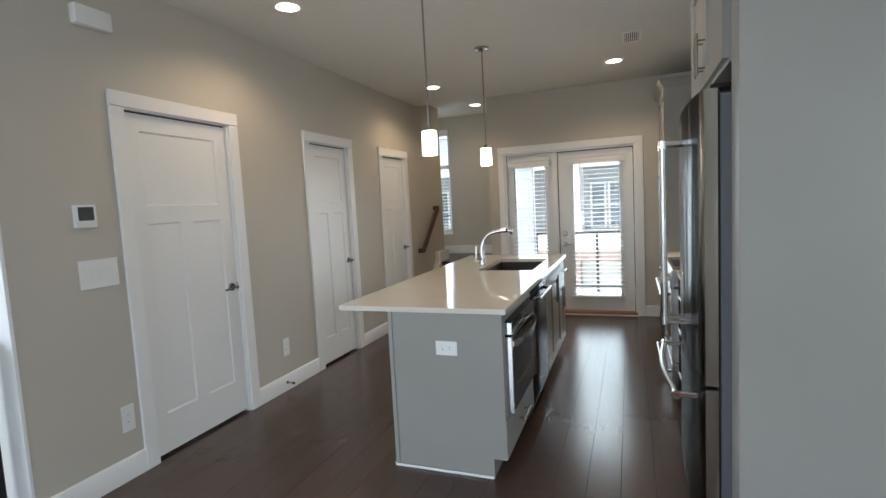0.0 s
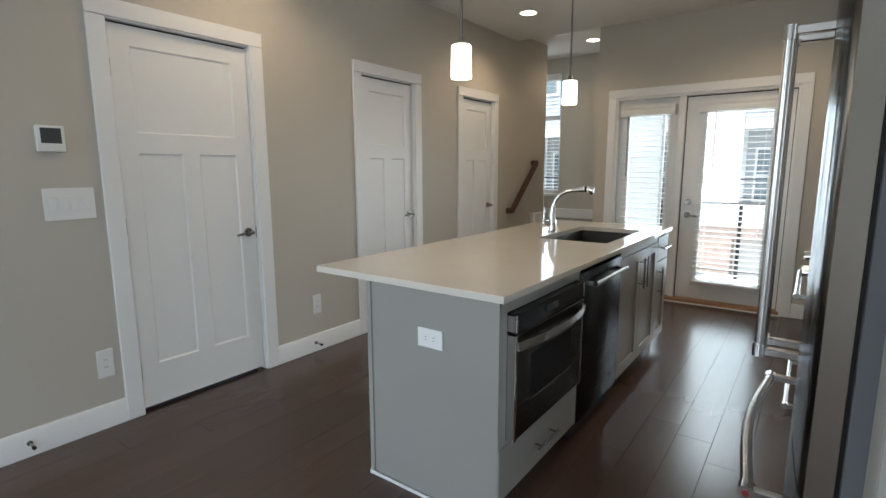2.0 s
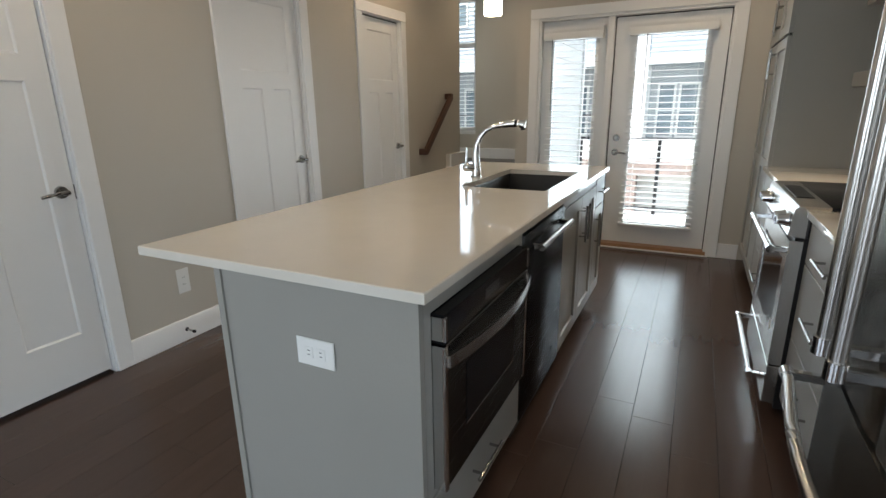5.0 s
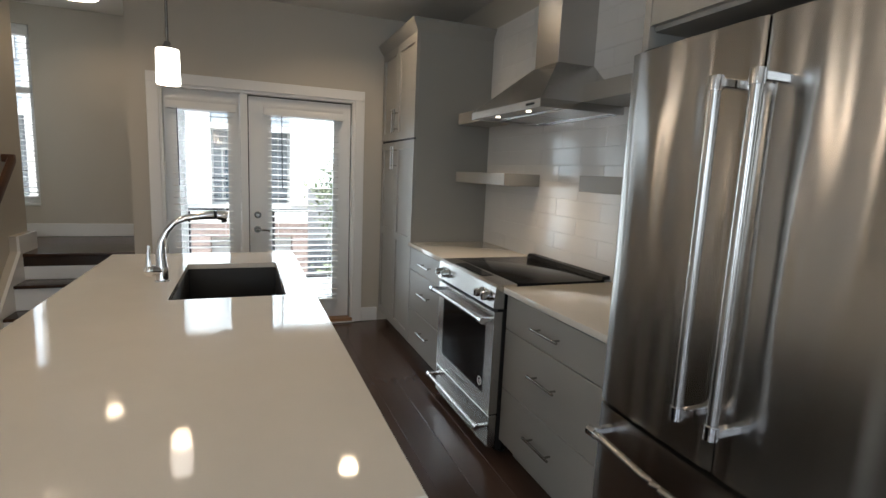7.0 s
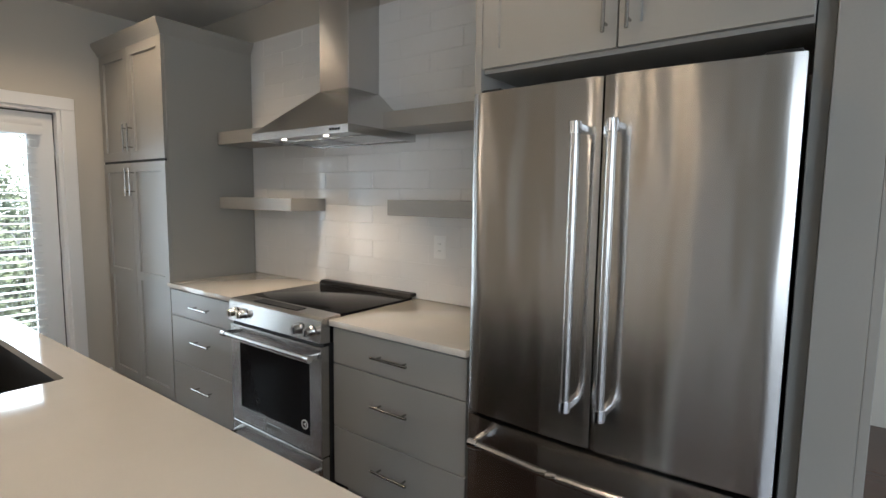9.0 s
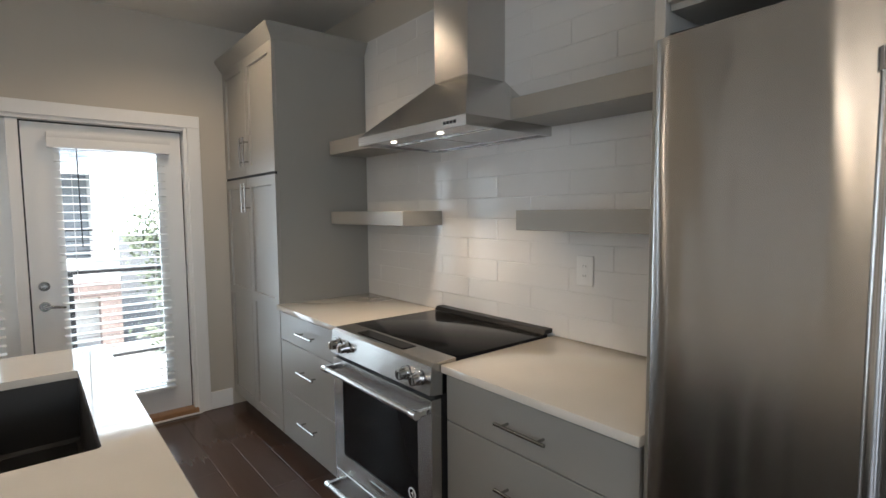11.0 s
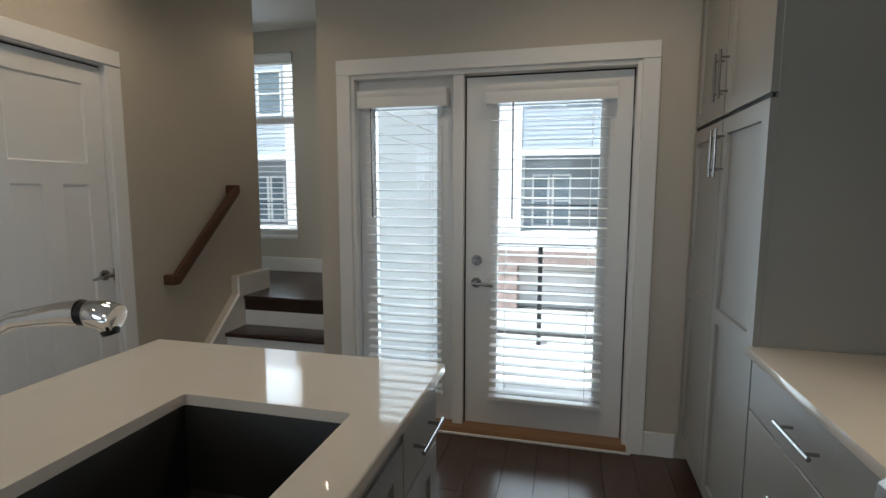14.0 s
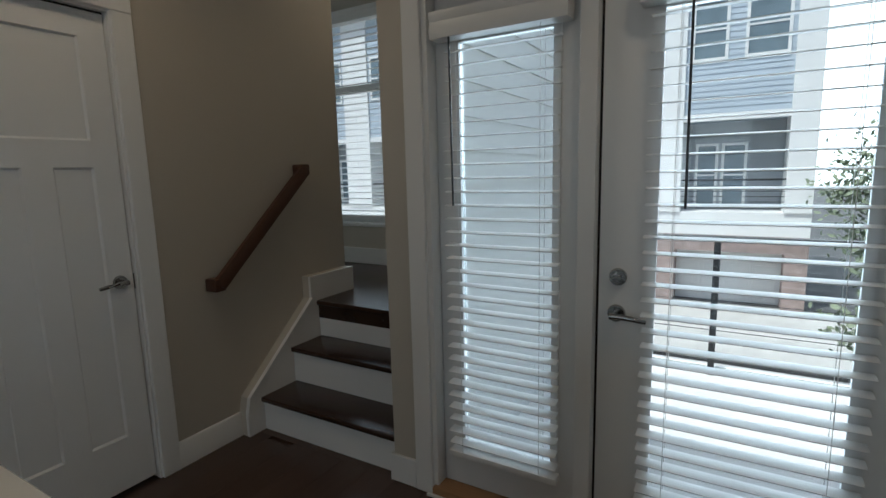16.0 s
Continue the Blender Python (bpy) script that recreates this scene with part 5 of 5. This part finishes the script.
def far_house(x0, y, label):
    """A row house across the street: garage, recessed balcony, siding and upper windows."""
    h = thing("townhouse", (x0 + 2, y, -3.3), label, "house", "row houses across the street")
    w = 4.4
    part("wall", bx(bx(box((x0, y, 2.9), (x0 + w, y + 8, 8.2)), (x0, y + 1.6, -0.15), (x0 + w, y + 8, 2.9)), (x0, y + 0.85, -3.3), (x0 + w, y + 8, -0.9)), BLUESIDING, h)
    lapb = bmesh.new()
    for k in range(30):
        z = 2.9 + 0.175 * k
        prism(lapb, [(y, z), (y - 0.022, z), (y - 0.006, z + 0.176), (y, z + 0.176)], 0, x0 + 0.4, x0 + w - 0.4)
    tagged(part("siding_boards", lapb, BLUESIDING, h), kind="stuff")
    part("balcony_floor", box((x0, y - 0.05, -0.9), (x0 + w, y + 1.6, -0.15)), WHITETRIM, h)
    # recess wall takes a darker, even grey than the front siding
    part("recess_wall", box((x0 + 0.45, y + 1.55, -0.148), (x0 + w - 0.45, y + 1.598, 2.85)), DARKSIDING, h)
    for a in (x0, x0 + w - 0.72):
        part("pilaster", box((a, y - 0.10, -0.148), (a + 0.72, y + 1.5, 8.2), 0.01), WHITETRIM, h)
    part("beam", box((x0 + 0.72, y - 0.06, 2.82), (x0 + w - 0.72, y + 0.05, 3.05), 0.005), WHITETRIM, h)
    part("cornice", box((x0 - 0.05, y - 0.35, 8.2), (x0 + w + 0.05, y + 8, 8.5), 0.02), WHITETRIM, h)
    for wx, ww, z0, z1, yy in ((x0 + 0.85, 1.05, 4.7, 6.6, y), (x0 + 2.35, 1.2, 4.7, 6.6, y), (x0 + 1.02, 0.72, -0.05, 2.15, y + 1.55), (x0 + 1.84, 0.78, -0.05, 2.15, y + 1.55)):
        f = part("window", box((wx + 0.07, yy - 0.03, z0 + 0.07), (wx + ww - 0.07, yy + 0.0, z1 - 0.07)), FARGLASS, h)
        fb = bmesh.new()
        for lo, hi in (((wx, yy - 0.06, z0), (wx + 0.09, yy, z1)), ((wx + ww - 0.09, yy - 0.06, z0), (wx + ww, yy, z1)), ((wx + 0.09, yy - 0.06, z0), (wx + ww - 0.09, yy, z0 + 0.09)),
                       ((wx + 0.09, yy - 0.06, z1 - 0.09), (wx + ww - 0.09, yy, z1)), ((wx + 0.09, yy - 0.05, (z0 + z1) / 2 - 0.03), (wx + ww - 0.09, yy, (z0 + z1) / 2 + 0.03))):
            bx(fb, lo, hi)
        part("window_frame", fb, WHITETRIM, f)
    part("balcony_rail", box((x0 + 0.72, y - 0.02, 0.88), (x0 + w - 0.72, y + 0.03, 0.94)), BLACKIRON, h)
    for k in range(5):
        part("balcony_bar", box((x0 + 0.72, y - 0.005, 0.02 + 0.17 * k), (x0 + w - 0.72, y + 0.012, 0.04 + 0.17 * k)), BLACKIRON, h)
    part("brick_band", box((x0, y - 0.08, -1.45), (x0 + w, y + 0.845, -0.902)), BRICK, h, "red brick band")
    for a in (x0, x0 + w - 0.62):
        part("brick_pier", box((a, y - 0.08, -3.3), (a + 0.62, y + 0.845, -1.452)), BRICK, h, "red brick pier")
    g = part("garage_door", box((x0 + 0.621, y + 0.76, -3.3), (x0 + w - 0.621, y + 0.82, -1.453)), WHITETRIM, h)
    gb = bmesh.new()
    for r in range(4):
        for c in range(4):
            bx(gb, (x0 + 0.70 + c * 0.77, y + 0.735, -3.24 + r * 0.45), (x0 + 1.36 + c * 0.77, y + 0.7595, -2.88 + r * 0.45), 0.01)
    part("garage_panel", gb, WHITETRIM, g)
    return h


FARGLASS = surface("reflecting_far_glass", (0.16, 0.21, 0.24), 0.1, vary=0.2)
YF = 24.0
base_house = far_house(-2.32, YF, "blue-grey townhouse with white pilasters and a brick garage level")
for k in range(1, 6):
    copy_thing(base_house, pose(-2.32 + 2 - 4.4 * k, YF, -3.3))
solid("driveway", box((-26, 12.0, -3.299), (6, YF + 0.2, -3.285)), CONCRETE, kind="structure")


def tree(x, y, z, height, seed, label):
    rnd = random.Random(seed)
    t = thing("tree", (x, y, z), label, "tree", "street trees")
    bm = tube(bmesh.new(), [(x, y, z), (x + 0.05, y, z + height * 0.3), (x - 0.04, y + 0.05, z + height * 0.6), (x, y, z + height * 0.9)], [0.11, 0.09, 0.06, 0.02], 10)
    tips = []
    for k in range(16):
        a, h = rnd.uniform(0, 6.28), rnd.uniform(0.35, 0.85) * height
        r = rnd.uniform(0.5, 1.0) * height * 0.30 * (1.15 - h / height)
        tip = Vector((x + r * math.cos(a), y + r * math.sin(a), z + h + rnd.uniform(0.2, 0.6)))
        tube(bm, [(x, y, z + h), ((x + tip.x) / 2, (y + tip.y) / 2, z + h + 0.15), tip], [0.03, 0.02, 0.008], 6)
        tips += [tip, Vector((x, y, z + h)).lerp(tip, 0.6)]
    tips.append(Vector((x, y, z + height * 0.95)))
    part("trunk", bm, BARK, t)
    verts, faces = [], []
    for tip in tips:
        for _ in range(46):
            c = tip + Vector([rnd.gauss(0, 0.26) for _ in range(3)])
            u = Vector([rnd.gauss(0, 1) for _ in range(3)]).normalized()
            v = u.orthogonal().normalized()
            s = rnd.uniform(0.06, 0.12)
            n = len(verts)
            verts += [c - u * s, c + v * s * 0.5, c + u * s, c - v * s * 0.5]
            faces.append((n, n + 1, n + 2, n + 3))
    me = bpy.data.meshes.new("crown")
    me.from_pydata(verts, [], faces)
    me.materials.append(LEAF)
    crown_ob = new("crown", me)
    crown_ob.parent = t
    crown_ob.location = (-x, -y, -z)
    tagged(crown_ob, kind="stuff")
    return t


for n, (x, y, h) in enumerate(((2.9, 20.5, 5.6), (4.6, 23.0, 6.4), (5.6, 19.0, 5.0), (7.5, 26.0, 7.0), (2.7, 17.2, 3.0))):
    tree(x, y, -3.3, h, 11 + n, "leafy green street tree")

# ---- wall tiles and floor planks ----
tile_mesh = {}


def tile_at(y0, y1, z0, z1):
    key = (round(y1 - y0, 3), round(z1 - z0, 3))
    if key not in tile_mesh:
        bm = box((-0.004, -key[0] / 2, -key[1] / 2), (0.004, key[0] / 2, key[1] / 2), 0.0015)
        tile_mesh[key] = mesh_of("tile", bm, TILE)
    ob = new("tile", tile_mesh[key])
    ob.parent = backsplash
    ob.location = (RW - 0.0065 - random.uniform(0, 0.0006), (y0 + y1) / 2, (z0 + z1) / 2)
    ob.rotation_euler = (0, random.uniform(-0.006, 0.006), random.uniform(-0.003, 0.003))


bm = box((RW - 0.0086, 3.436, 0.9155), (RW - 0.0005, 5.785, 2.582))
backsplash = solid("wall_backsplash", bm, GROUT, kind="structure")
TH, TL, JT = 0.1035, 0.4280, 0.0022
row, z = 0, 0.917
while z + 0.03 < 2.582:
    z1 = min(z + TH, 2.582)
    y = 4.985 - 4 * TL + (TL / 2 if row % 2 else 0)
    cuts = []
    while y < 5.785:
        a, b = max(y, 3.436), min(y + TL, 5.785)
        if b - a > 0.02:
            tile_at(a, b - JT, z, z1 - JT)
        y += TL
    row, z = row + 1, z + TH

plank_mesh = {}
PWID = 0.165
rnd = random.Random(5)
x, col = LW + 0.001, 0
while x < 0.92:
    x1 = min(x + PWID, 0.92)
    y = -0.2 - rnd.uniform(0, 1.2)
    while y < PW - 0.02:
        length = rnd.choice((0.9, 1.2, 1.5, 1.8, 2.1))
        a, b = max(y, -0.2), min(y + length, PW - 0.001)
        if b - a > 0.05:
            key = (round(x1 - x, 3), round(b - a, 3))
            if key not in plank_mesh:
                plank_mesh[key] = mesh_of("plank", box((-key[0] / 2 + 0.0004, -key[1] / 2 + 0.0004, -0.012), (key[0] / 2 - 0.0004, key[1] / 2 - 0.0004, 0.0), 0.0009), PLANK)
            ob = new("plank", plank_mesh[key])
            ob.parent = floor
            ob.location = ((x + x1) / 2, (a + b) / 2, -rnd.uniform(0, 0.0007))
        y += length
    x += PWID
